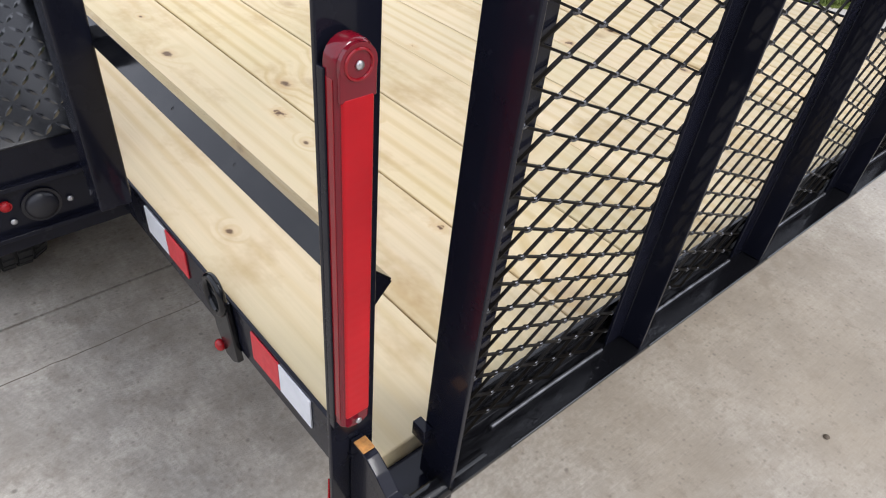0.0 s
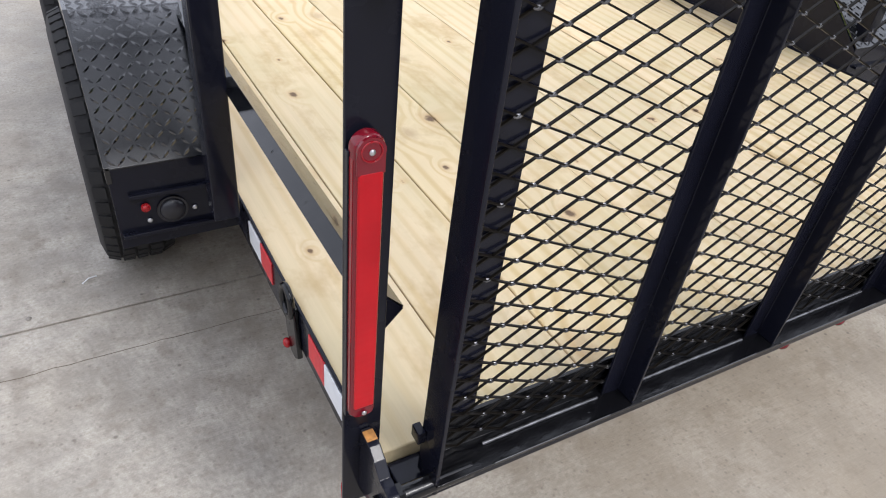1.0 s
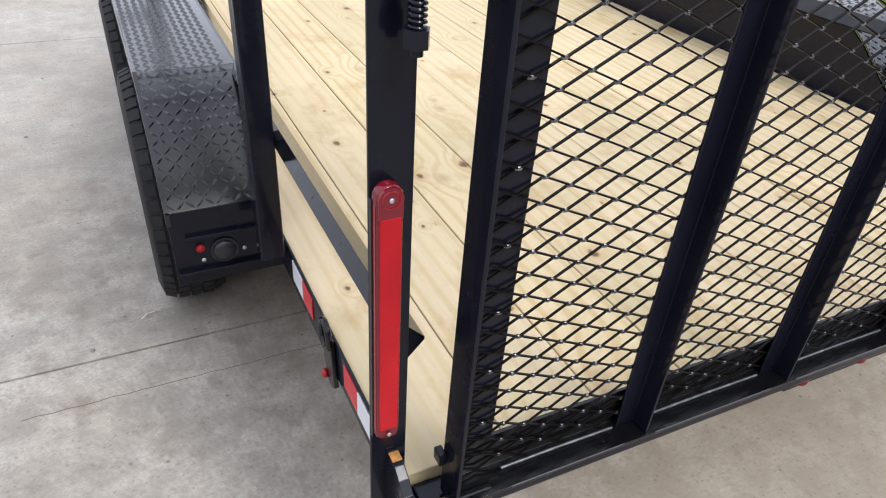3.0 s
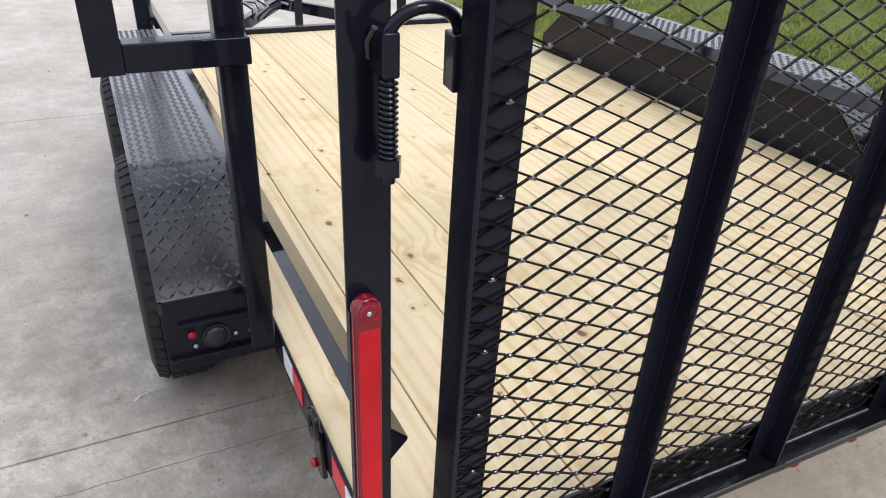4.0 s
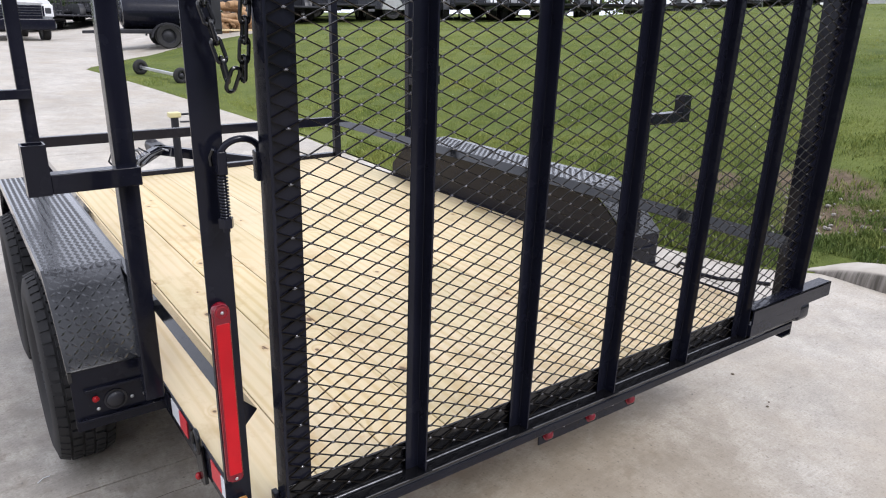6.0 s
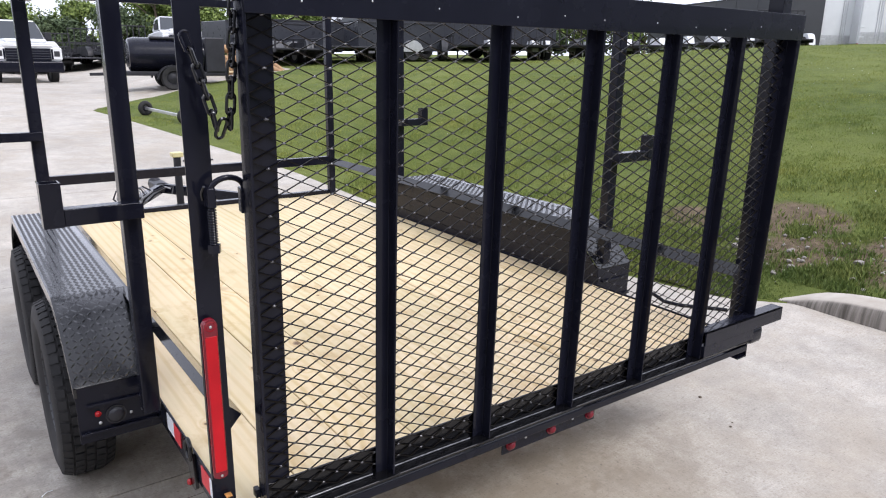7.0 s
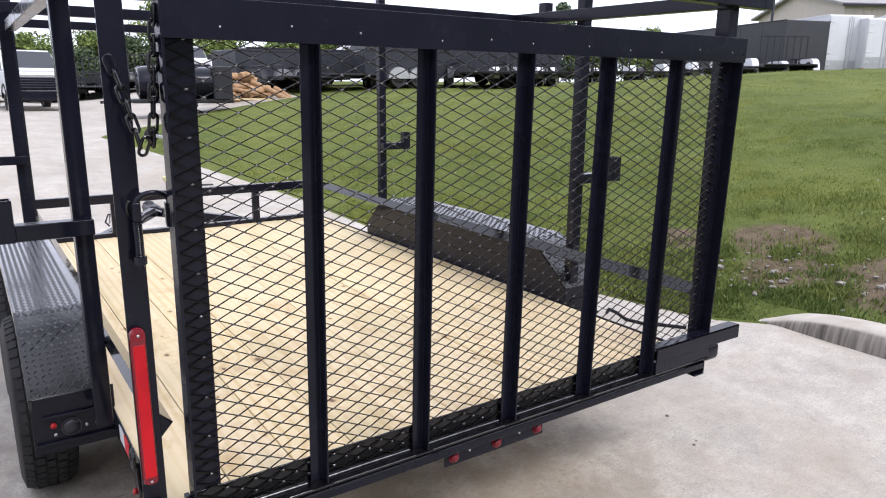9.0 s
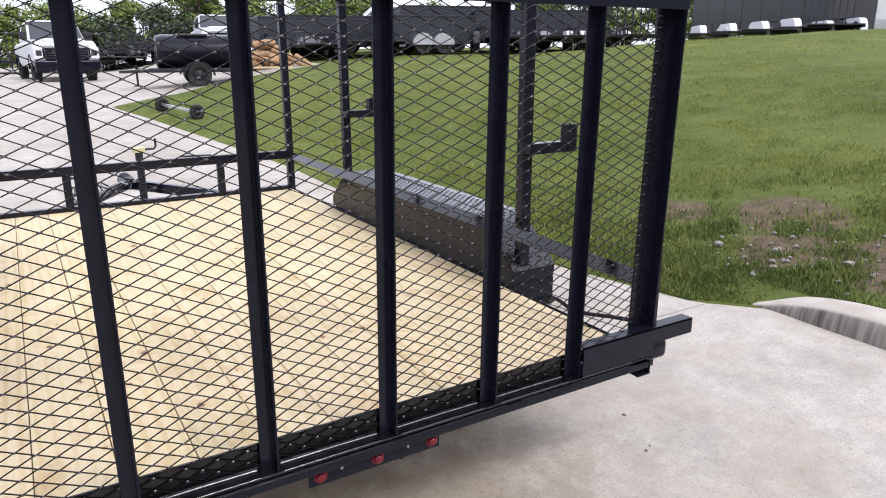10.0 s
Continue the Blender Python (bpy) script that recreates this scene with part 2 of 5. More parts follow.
    sel = m.ramp(m.add("ShaderNodeSeparateColor", Color=grains.outputs["Color"]).outputs[0], [(0.80, grey3(0.0)), (0.98, grey3(1.0))])
    col = m.mix(m.mix(1.0, m.ramp(grains.outputs["Distance"], [(0.10, grey3(0.4)), (0.36, grey3(0.0))]), sel, "MULTIPLY"), col, (0.13, 0.11, 0.09))
    m.color(col)
    m.rough(m.ramp(mid, [(0.3, grey3(0.58)), (0.7, grey3(0.86))]))
    m.bump(m.mix(0.4, fine, brush), 0.55, 0.004)
    return m.mat


def make_kerb():
    m = Mat("weathered_kerb_concrete", (0.4, 0.37, 0.32), 0.85, spec=0.3)
    streak = m.noise(1.0, 5, 0.6, m.mapped((3.0, 26.0, 1.6)))
    col = m.ramp(m.noise(5.0, 5), [(0.3, (0.33, 0.295, 0.245)), (0.7, (0.46, 0.425, 0.37))])
    # the upright face on the paving side gets a darker, streaked tone
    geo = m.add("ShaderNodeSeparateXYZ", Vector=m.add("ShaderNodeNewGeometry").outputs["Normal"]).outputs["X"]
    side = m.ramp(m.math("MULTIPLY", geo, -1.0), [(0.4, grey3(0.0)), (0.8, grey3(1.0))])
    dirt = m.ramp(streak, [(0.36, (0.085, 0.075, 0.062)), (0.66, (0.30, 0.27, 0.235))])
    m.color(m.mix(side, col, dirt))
    m.bump(m.noise(90.0, 3), 0.4, 0.003)
    return m.mat


# centre and radii of the bare soil patches in the lawn
SOIL = ((5.30, 1.55, 0.42, 0.5), (4.95, 0.45, 0.55, 0.5), (4.72, 1.15, 0.42, 0.42), (4.95, 2.3, 0.25, 0.3))


def make_earth():
    m = Mat("lawn_soil", (0.1, 0.1, 0.05), 0.95, spec=0.2)
    big = m.noise(0.45, 5, 0.6)
    mid = m.noise(4.0, 6, 0.7)
    grass = m.ramp(mid, [(0.3, (0.048, 0.070, 0.014)), (0.7, (0.105, 0.134, 0.029))])
    grass = m.mix(m.ramp(big, [(0.35, grey3(0.0)), (0.7, grey3(0.65))]), grass, (0.165, 0.185, 0.045))
    xyz = m.add("ShaderNodeSeparateXYZ", Vector=m.co)
    wob = m.math("MULTIPLY", m.math("SUBTRACT", m.noise(2.6, 5, 0.7), 0.5), 0.8)

    def patch(cx, cy, rx, ry):
        dx = m.math("DIVIDE", m.math("SUBTRACT", xyz.outputs["X"], cx), rx)
        dy = m.math("DIVIDE", m.math("SUBTRACT", xyz.outputs["Y"], cy), ry)
        return m.math("SQRT", m.math("ADD", m.math("MULTIPLY", dx, dx), m.math("MULTIPLY", dy, dy)))

    dd = patch(*SOIL[0])
    for spot_ in SOIL[1:]:
        dd = m.math("MINIMUM", dd, patch(*spot_))
    bare = m.ramp(m.math("ADD", dd, wob), [(0.75, grey3(1.0)), (1.25, grey3(0.0))])
    soil = m.ramp(m.noise(9.0, 6, 0.7), [(0.3, (0.070, 0.052, 0.033)), (0.7, (0.175, 0.130, 0.086))])
    m.color(m.mix(bare, grass, soil))
    m.bump(m.noise(30.0, 5, 0.7), 0.8, 0.03)
    return m.mat


def make_leaf(name, dark, light):
    m = Mat(name, light, 0.6, spec=0.25)
    isl = m.add("ShaderNodeNewGeometry").outputs["Random Per Island"]
    m.color(m.ramp(isl, [(0.0, dark), (1.0, light)]))
    return m.mat


def make_blade(name, dark, light):
    m = Mat(name, light, 0.6, spec=0.25)
    isl = m.add("ShaderNodeNewGeometry").outputs["Random Per Island"]
    col = m.ramp(isl, [(0.0, dark), (1.0, light)])
    col = m.mix(1.0, col, m.ramp(m.noise(0.55, 4, 0.6), [(0.35, (0.78, 0.86, 0.8)), (0.68, (1.12, 1.06, 0.98))]), "MULTIPLY")
    col = m.mix(1.0, col, m.ramp(m.noise(3.2, 4, 0.65), [(0.35, (0.68, 0.8, 0.72)), (0.65, (1.12, 1.08, 1.05))]), "MULTIPLY")
    m.color(col)
    return m.mat


def make_plain(name, color, rough=0.5, metal=0.0, vary=0.12, scale=12.0, spec=0.5):
    m = Mat(name, color, rough, metal, spec)
    lo, hi = tuple(c * (1 - vary) for c in color), tuple(min(1, c * (1 + vary)) for c in color)
    m.color(m.ramp(m.noise(scale, 5, 0.6), [(0.3, lo), (0.7, hi)]))
    m.rough(m.ramp(m.noise(scale * 1.7, 4), [(0.3, grey3(rough * 0.85)), (0.7, grey3(min(1, rough * 1.15)))]))
    return m.mat


def make_red_lens():
    m = Mat("red_lens", (0.34, 0.003, 0.008), 0.3, spec=0.22)
    m.b.inputs["Coat Weight"].default_value = 0.12
    m.b.inputs["Coat Roughness"].default_value = 0.05
    rib = m.add("ShaderNodeTexWave", Vector=m.co, Scale=30.0)
    rib.bands_direction = "Z"
    m.color(m.ramp(m.noise(11.0, 4), [(0.3, (0.38, 0.004, 0.010)), (0.7, (0.50, 0.007, 0.014))]))
    m.bump(rib.outputs["Fac"], 0.05, 0.001)
    return m.mat


def make_tyre():
    m = Mat("tyre_rubber", (0.02, 0.02, 0.021), 0.75, spec=0.35)
    m.color(m.ramp(m.noise(8.0, 5), [(0.3, (0.010, 0.010, 0.011)), (0.7, (0.024, 0.023, 0.023))]))
    return m.mat


def make_glass():
    m = Mat("dark_window_glass", (0.03, 0.035, 0.04), 0.06, spec=0.6)
    return m.mat


BLACK = make_black_paint()
WET = make_wet_paint()
RAIL = make_rail_paint()
TREAD = make_tread_plate()
KNOT = make_knot_paint()
MESH = make_mesh_paint()
# brighter than the painted strands: puts glints on the knots and weld beads
STRETCHED = make_plain("bright_glint_steel", (0.16, 0.16, 0.17), 0.24, 0.7, 0.5, 60)
WOOD = make_deck_wood("treated_pine", (0.965, 0.975, 0.965))
CONCRETE = make_concrete()
KERB = make_kerb()
EARTH = make_earth()
LENS = make_red_lens()
LENS_DARK = make_plain("dark_red_lens_cap", (0.15, 0.004, 0.012), 0.08)
LENS_EDGE = make_plain("deep_red_lens_side", (0.23, 0.004, 0.010), 0.1)
TYRE = make_tyre()
GLASS = make_glass()
STEEL = make_plain("zinc_steel", (0.55, 0.55, 0.56), 0.35, 0.9)
RUST = make_plain("rusty_chipped_paint", (0.42, 0.19, 0.05), 0.7, 0.0, 0.5, 90.0)
TAPE_W = make_plain("white_reflective_tape", (0.72, 0.73, 0.75), 0.35, 0.0, 0.05, 60)
TAPE_R = make_plain("red_reflective_tape", (0.62, 0.03, 0.04), 0.35, 0.0, 0.08, 60)
SMOKE = make_plain("smoky_plastic_lens", (0.012, 0.012, 0.016), 0.38)
RED_BEAD = make_plain("red_bead_lens", (0.33, 0.005, 0.009), 0.16)
WHITE = make_plain("white_gelcoat", (0.62, 0.63, 0.64), 0.35, 0, 0.04, 2)
GREY = make_plain("grey_trailer_skin", (0.022, 0.023, 0.027), 0.4, 0, 0.1, 2)
DARK = make_plain("dark_machine_paint", (0.021, 0.021, 0.025), 0.45, 0, 0.3, 4, 0.3)
CHARCOAL = make_plain("charcoal_car_paint", (0.030, 0.032, 0.039), 0.3, 0, 0.1, 4, 0.3)
BEIGE = make_plain("beige_metal_siding", (0.48, 0.43, 0.37), 0.6, 0, 0.05, 3)
SIDING = make_plain("dull_metal_siding", (0.40, 0.41, 0.44), 0.7, 0, 0.15, 1.5)
ROOF = make_plain("grey_metal_roof", (0.26, 0.25, 0.25), 0.6, 0, 0.08, 3)
BROWN = make_plain("split_log_wood", (0.30, 0.18, 0.09), 0.8, 0, 0.4, 8)
BARK = make_plain("tree_bark", (0.11, 0.085, 0.06), 0.9, 0, 0.35, 20)
LEAF_A = make_leaf("leaf_green", (0.06, 0.095, 0.02), (0.21, 0.27, 0.07))
LEAF_B = make_leaf("leaf_deep_green", (0.032, 0.052, 0.024), (0.085, 0.115, 0.052))
BLADE = make_blade("grass_blade_green", (0.155, 0.180, 0.041), (0.285, 0.300, 0.084))
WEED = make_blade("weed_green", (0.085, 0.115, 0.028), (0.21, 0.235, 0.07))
STONE = make_plain("pale_limestone", (0.23, 0.21, 0.185), 0.85, 0, 0.25, 25)
YELLOW = make_plain("faded_yellow_plastic", (0.62, 0.55, 0.28), 0.5)
WIRE = make_plain("grey_cable", (0.28, 0.28, 0.29), 0.5)

# ---------------------------------------------------------------- mesh helpers
BASE = {}


def thing(name, at, label, category, group="", kind=""):
    ob = new(name)
    ob.empty_display_size = 0.1
    ob.location = at
    BASE[ob] = Vector(at)
    return tagged(ob, label, category, group, kind)


def to_mesh(name, bm, mat, smooth=35):
    bmesh.ops.recalc_face_normals(bm, faces=bm.faces)
    normals = None
    if smooth and len(bm.faces) < 4000:
        # corner normals weighted by area keep flat faces flat beside their rounded edges
        limit = math.cos(radians(50))
        normals = []
        for f in bm.faces:
            f.normal_update()
        area = {f: f.calc_area() for f in bm.faces}
        for f in bm.faces:
            for v in f.verts:
                n = Vector((0, 0, 0))
                for g in v.link_faces:
                    if g.normal.dot(f.normal) > limit:
                        n += g.normal * area[g]
                normals.append(n.normalized() if n.length > 0 else f.normal.copy())
    me = bpy.data.meshes.new(name)
    bm.to_mesh(me)
    bm.free()
    me.materials.append(mat)
    if smooth:
        me.shade_smooth()
        if normals:
            me.normals_split_custom_set(normals)
        else:
            me.set_sharp_from_angle(angle=radians(smooth))
    return me


def part(name, bm, mat, parent, label="", smooth=35):
    """Links bm, given in world coordinates, as one mesh under a thing or a part."""
    off = BASE[parent]
    bmesh.ops.translate(bm, verts=bm.verts, vec=-off)
    ob = new(name, to_mesh(name, bm, mat, smooth))
    ob.parent = parent
    BASE[ob] = off
    return tagged(ob, label) if label else ob


def single(name, bm, mat, label, category="", group="", kind="", at=None, smooth=35):
    """Links bm as a top-level mesh of its own."""
    at = Vector(at) if at else Vector((0, 0, 0))
    bmesh.ops.translate(bm, verts=bm.verts, vec=-at)
    ob = new(name, to_mesh(name, bm, mat, smooth))
    ob.location = at
    BASE[ob] = at
    return tagged(ob, label, category, group, kind)


def face(bm, vs):
    try:
        return bm.faces.new(vs)
    except ValueError:
        return None


def box(x0, x1, y0, y1, z0, z1, bevel=0.0, bm=None):
    own = bmesh.new()
    bmesh.ops.create_cube(own, size=1.0)
    for v in own.verts:
        v.co = Vector(((x0 + x1) / 2 + v.co.x * (x1 - x0), (y0 + y1) / 2 + v.co.y * (y1 - y0), (z0 + z1) / 2 + v.co.z * (z1 - z0)))
    if bevel:
        bmesh.ops.bevel(own, geom=own.edges[:], offset=bevel, segments=2, affect="EDGES", profile=0.5)
    return own if bm is None else join(bm, own)


def join(bm, other):
    me = bpy.data.meshes.new("join")
    other.to_mesh(me)
    other.free()
    bm.from_mesh(me)
    bpy.data.meshes.remove(me)
    return bm


def merged(*bms):
    out = bms[0]
    for b in bms[1:]:
        join(out, b)
    return out


def prism(profile, frame_fn, a, b, bevel=0.0):
    """A closed profile of (u, v) swept straight from a to b; frame_fn(u, v, t) gives the place."""
    bm = bmesh.new()
    r0 = [bm.verts.new(frame_fn(u, v, a)) for u, v in profile]
    r1 = [bm.verts.new(frame_fn(u, v, b)) for u, v in profile]
    n = len(profile)
    face(bm, r0)
    face(bm, r1[::-1])
    for i in range(n):
        face(bm, (r0[i], r0[(i + 1) % n], r1[(i + 1) % n], r1[i]))
    if bevel:
        bmesh.ops.bevel(bm, geom=bm.edges[:], offset=bevel, segments=2, affect="EDGES", profile=0.5)
    return bm


def along_x(u, v, t):
    return (t, u, v)


def along_y(u, v, t):
    return (u, t, v)


def along_z(u, v, t):
    return (u, v, t)


def beam(p, q, w, h, bevel=0.003, up=(0, 0, 1)):
    """A square tube, w wide and h high, with its middle line from p to q."""
    p, q = Vector(p), Vector(q)
    d = (q - p).normalized()
    s = d.cross(Vector(up)).normalized()
    t = s.cross(d)
    bm = bmesh.new()
    rings = [[bm.verts.new(e + s * (i * w / 2) + t * (j * h / 2)) for i, j in ((-1, -1), (1, -1), (1, 1), (-1, 1))] for e in (p, q)]
    face(bm, rings[0])
    face(bm, rings[1][::-1])
    for i in range(4):
        face(bm, (rings[0][i], rings[0][(i + 1) % 4], rings[1][(i + 1) % 4], rings[1][i]))
    bmesh.ops.bevel(bm, geom=bm.edges[:], offset=bevel, segments=2, affect="EDGES", profile=0.5)
    return bm


def hollow(p, q, w, wall=0.004, up=(0, 0, 1)):
    """A square tube from p to q that is open at q."""
    p, q = Vector(p), Vector(q)
    d = (q - p).normalized()
    s = d.cross(Vector(up))
    s = s.normalized() if s.length > 0.01 else Vector((1, 0, 0))
    t = s.cross(d)
    bm = bmesh.new()

    def ring(e, k):
        return [bm.verts.new(e + s * (i * k) + t * (j * k)) for i, j in ((-1, -1), (1, -1), (1, 1), (-1, 1))]

    a, b, c, e = ring(p, w / 2), ring(q, w / 2), ring(q, w / 2 - wall), ring(p + d * 0.01, w / 2 - wall)
    face(bm, a)
    face(bm, e)
    for i in range(4):
        k = (i + 1) % 4
        face(bm, (a[i], a[k], b[k], b[i]))
        face(bm, (b[i], b[k], c[k], c[i]))
        face(bm, (c[i], c[k], e[k], e[i]))
    return bm


def pipe(pts, r, sides=10, closed=False, caps=True):
    """A round bar through the points."""
    pts = [Vector(p) for p in pts]
    n = len(pts)
    bm = bmesh.new()
    rings, ref = [], None
    for i, p in enumerate(pts):
        d = (pts[(i + 1) % n] - pts[i - 1]) if closed else (pts[min(i + 1, n - 1)] - pts[max(i - 1, 0)])
        d.normalize()
        if ref is None:
            ref = Vector((0, 0, 1)) if abs(d.z) < 0.9 else Vector((1, 0, 0))
        s = (ref - d * ref.dot(d)).normalized()
        ref = s
        t = d.cross(s)
        rings.append([bm.verts.new(p + (s * math.cos(a) + t * math.sin(a)) * r) for a in (math.tau * k / sides for k in range(sides))])
    for i in range(n if closed else n - 1):
        a, b = rings[i], rings[(i + 1) % n]
        for k in range(sides):
            face(bm, (a[k], a[(k + 1) % sides], b[(k + 1) % sides], b[k]))
    if caps and not closed:
        face(bm, rings[0][::-1])
        face(bm, rings[-1])
    return bm


def lathe(profile, centre, axis="x", sides=40, closed=False):
    """Turns (radius, along) pairs about an axis through centre."""
    bm = bmesh.new()
    rings = []
    for k in range(sides):
        a = math.tau * k / sides
        c, s = math.cos(a), math.sin(a)
        row = []
        for r, h in profile:
            p = (h, r * c, r * s) if axis == "x" else (r * c, h, r * s) if axis == "y" else (r * c, r * s, h)
            row.append(bm.verts.new(Vector(centre) + Vector(p)))
        rings.append(row)
    m = len(profile)
    for k in range(sides):
        a, b = rings[k], rings[(k + 1) % sides]
        for i in range(m if closed else m - 1):
            j = (i + 1) % m
            face(bm, (a[i], a[j], b[j], b[i]))
    bmesh.ops.remove_doubles(bm, verts=bm.verts, dist=1e-5)
    return bm


def ball(centre, r, flat=1.0, axis=2, seg=12):
    bm = bmesh.new()
    bmesh.ops.create_uvsphere(bm, u_segments=seg, v_segments=seg // 2, radius=r)
    for v in bm.verts:
        v.co[axis] *= flat
        v.co += Vector(centre)
    return bm


# ---------------------------------------------------------------- ground
def xb(y):
    """Where the paving ends and the lawn begins."""
    pts = [(-60, 4.05), (0.78, 4.03), (1.25, 3.74), (3.0, 3.40), (7.0, 3.22), (8.5, 3.0), (14.1, 2.0), (14.35, 2.15), (16.5, 3.5), (18.2, 5.2), (20.2, 9.0), (60, 12.0), (200, 12.0)]
    for (a, xa), (b, xc) in zip(pts, pts[1:]):
        if y <= b:
            return xa + (xc - xa) * (y - a) / (b - a)
    return 14.0


def smooth01(v):
    v = min(1.0, max(0.0, v))
    return v * v * (3 - 2 * v)


def gz(x, y):
    """Height of the ground: level at the trailer, rising ahead and over the lawn."""
    f = max(0.0, y - 4.2)
    z = 0.060 * f * f / (f + 1.5)
    lawn = z if z < 0.6 else 0.6 + 0.45 * (1 - math.exp((0.6 - z) / 0.45))
    drive = z if z < 0.35 else 0.35 + 0.33 * (1 - math.exp((0.35 - z) / 0.33))
    z = drive + (lawn - drive) * smooth01((x - 3.0) / 6.0)
    return z + 2.3 * (1 - math.exp(-max(0.0, x - 3.9) / 9.8)) * (1 - 0.6 * smooth01((y - 8) / 12))


JOINTS_Y = [1.105 + 2.915 * k for k in range(-9, 24)]


def ground_rows():
    ys = []
    y = -60.0
    while y < 160:
        ys.append(y)
        y += 0.4 if -3 < y < 22 else 2.0 if y < 70 else 10.0
    return ys


def build_ground():
    us = [-150, -60, -20, -6, -0.5, -0.12, 0.0, 0.1, 0.3, 0.6, 1, 1.5, 2, 2.6, 3.3, 4, 5, 6, 7.5, 9, 11, 13, 16, 20, 26, 34, 45, 70, 110, 170]
    ys = ground_rows()
    verts, faces = [], []
    for y in ys:
        for u in us:
            x = xb(y) + u
            z = gz(x, y) + (-0.2 if u < -0.11 else 0.0)
            if u > 0.3:
                z += 0.035 * (noise.noise((x * 0.7, y * 0.7, 0)) + 0.6 * noise.noise((x * 2.1, y * 2.1, 5)))
            verts.append((x, y, z))
    n = len(us)
    for j in range(len(ys) - 1):
        for i in range(n - 1):
            faces.append((j * n + i, j * n + i + 1, (j + 1) * n + i + 1, (j + 1) * n + i))
    me = bpy.data.meshes.new("ground")
    me.from_pydata(verts, [], faces)
    me.materials.append(EARTH)
    me.shade_smooth()
    tagged(new("ground", me), "green lawn with a bare soil patch, rising away", "lawn", kind="structure")


def build_pavement():
    root = thing("pavement", (0, 0, 0), "pale brushed concrete driveway in jointed slabs, stained in places", "driveway", kind="structure")
    cols = [-60.0, -16.0, -9.6, -3.4, None]
    gap = 0.004
    for y0, y1 in zip(JOINTS_Y, JOINTS_Y[1:]):
        for c0, c1 in zip(cols, cols[1:]):
            bm = bmesh.new()
            ny, nx = 8, 8
            grid = []
            for j in range(ny + 1):
                y = y0 + gap + (y1 - y0 - 2 * gap) * j / ny
                right = xb(y) if c1 is None else c1 - gap
                left = c0 + gap
                grid.append([bm.verts.new((left + (right - left) * i / nx, y, gz(left + (right - left) * i / nx, y))) for i in range(nx + 1)])
            for j in range(ny):
                for i in range(nx):
                    face(bm, (grid[j][i], grid[j][i + 1], grid[j + 1][i + 1], grid[j + 1][i]))
            rim = [e for e in bm.edges if e.is_boundary]
            ext = bmesh.ops.extrude_edge_only(bm, edges=rim)
            for v in [g for g in ext["geom"] if isinstance(g, bmesh.types.BMVert)]:
                v.co.z -= 0.06
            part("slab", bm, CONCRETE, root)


def build_joints():
    """Dark dirt in the joints between the slabs."""
    bm = bmesh.new()
    for y in JOINTS_Y[5:18]:
        xs = [-16 + (xb(y) + 15.9) * k / 12 for k in range(13)]
        for a, b in zip(xs, xs[1:]):
            v = [bm.verts.new((x, y + d, gz(x, y) - 0.009)) for x, d in ((a, -0.0045), (b, -0.0045), (b, 0.0045), (a, 0.0045))]
            face(bm, v)
    single("joint_dirt", bm, BARK, "dark dirt in the joints of the paving", "dirt", kind="stuff", at=(0, 0, 0))


def build_kerb():
    bm = bmesh.new()
    rows = []
    n = 70
    for k in range(n + 1):
        y = 0.98 - 9.0 * (k / n) ** 1.6
        h = 0.145 * (1 - math.exp(-(max(0, 0.98 - y) / 0.36) ** 1.6))
        x = 3.955 + 0.03 * math.exp(-((0.98 - y) / 0.5) ** 2) + 0.002 * math.sin(y * 9)
        prof = [(-0.0, -0.05), (0.0, 0.0), (0.012, h * 0.55), (0.03, h * 0.85), (0.055, h), (0.2, h * 1.04), (0.27, h * 0.97), (0.28, h * 0.6), (0.28, -0.05)]
        rows.append([bm.verts.new((x + a, y, b + gz(x, y))) for a, b in prof])
    for a, b in zip(rows, rows[1:]):
        for i in range(len(a) - 1):
            face(bm, (a[i], a[i + 1], b[i + 1], b[i]))
    face(bm, rows[0])
    single("kerb", bm, KERB, "low weathered concrete kerb with a darker face streaked with dirt beside the lawn", "kerb", kind="structure", smooth=50)


def build_unseen_walls():
    # unseen walls added to keep bright sky out of the black paint's reflections
    single("unseen_wall_south", box(-40, 40, -15.3, -15.0, -0.3, 7.0), SIDING, "plain dark metal wall added out of view to block low sky", "wall", kind="structure")
    single("unseen_wall_west", box(-30.3, -30.0, -15, 12, -0.3, 5.0), SIDING, "plain dark metal wall added out of view to block low sky", "wall", kind="structure")


build_ground()
build_unseen_walls()
build_pavement()
build_joints()
build_kerb()

# ---------------------------------------------------------------- the trailer
DECK = 0.487
X0, X1 = 0.031, 2.10
Y0, Y1 = 0.05, 3.69
trailer = thing("utility_trailer", (1.06, 1.9, 0), "black steel utility trailer with pine plank deck and ladder rack", "trailer")


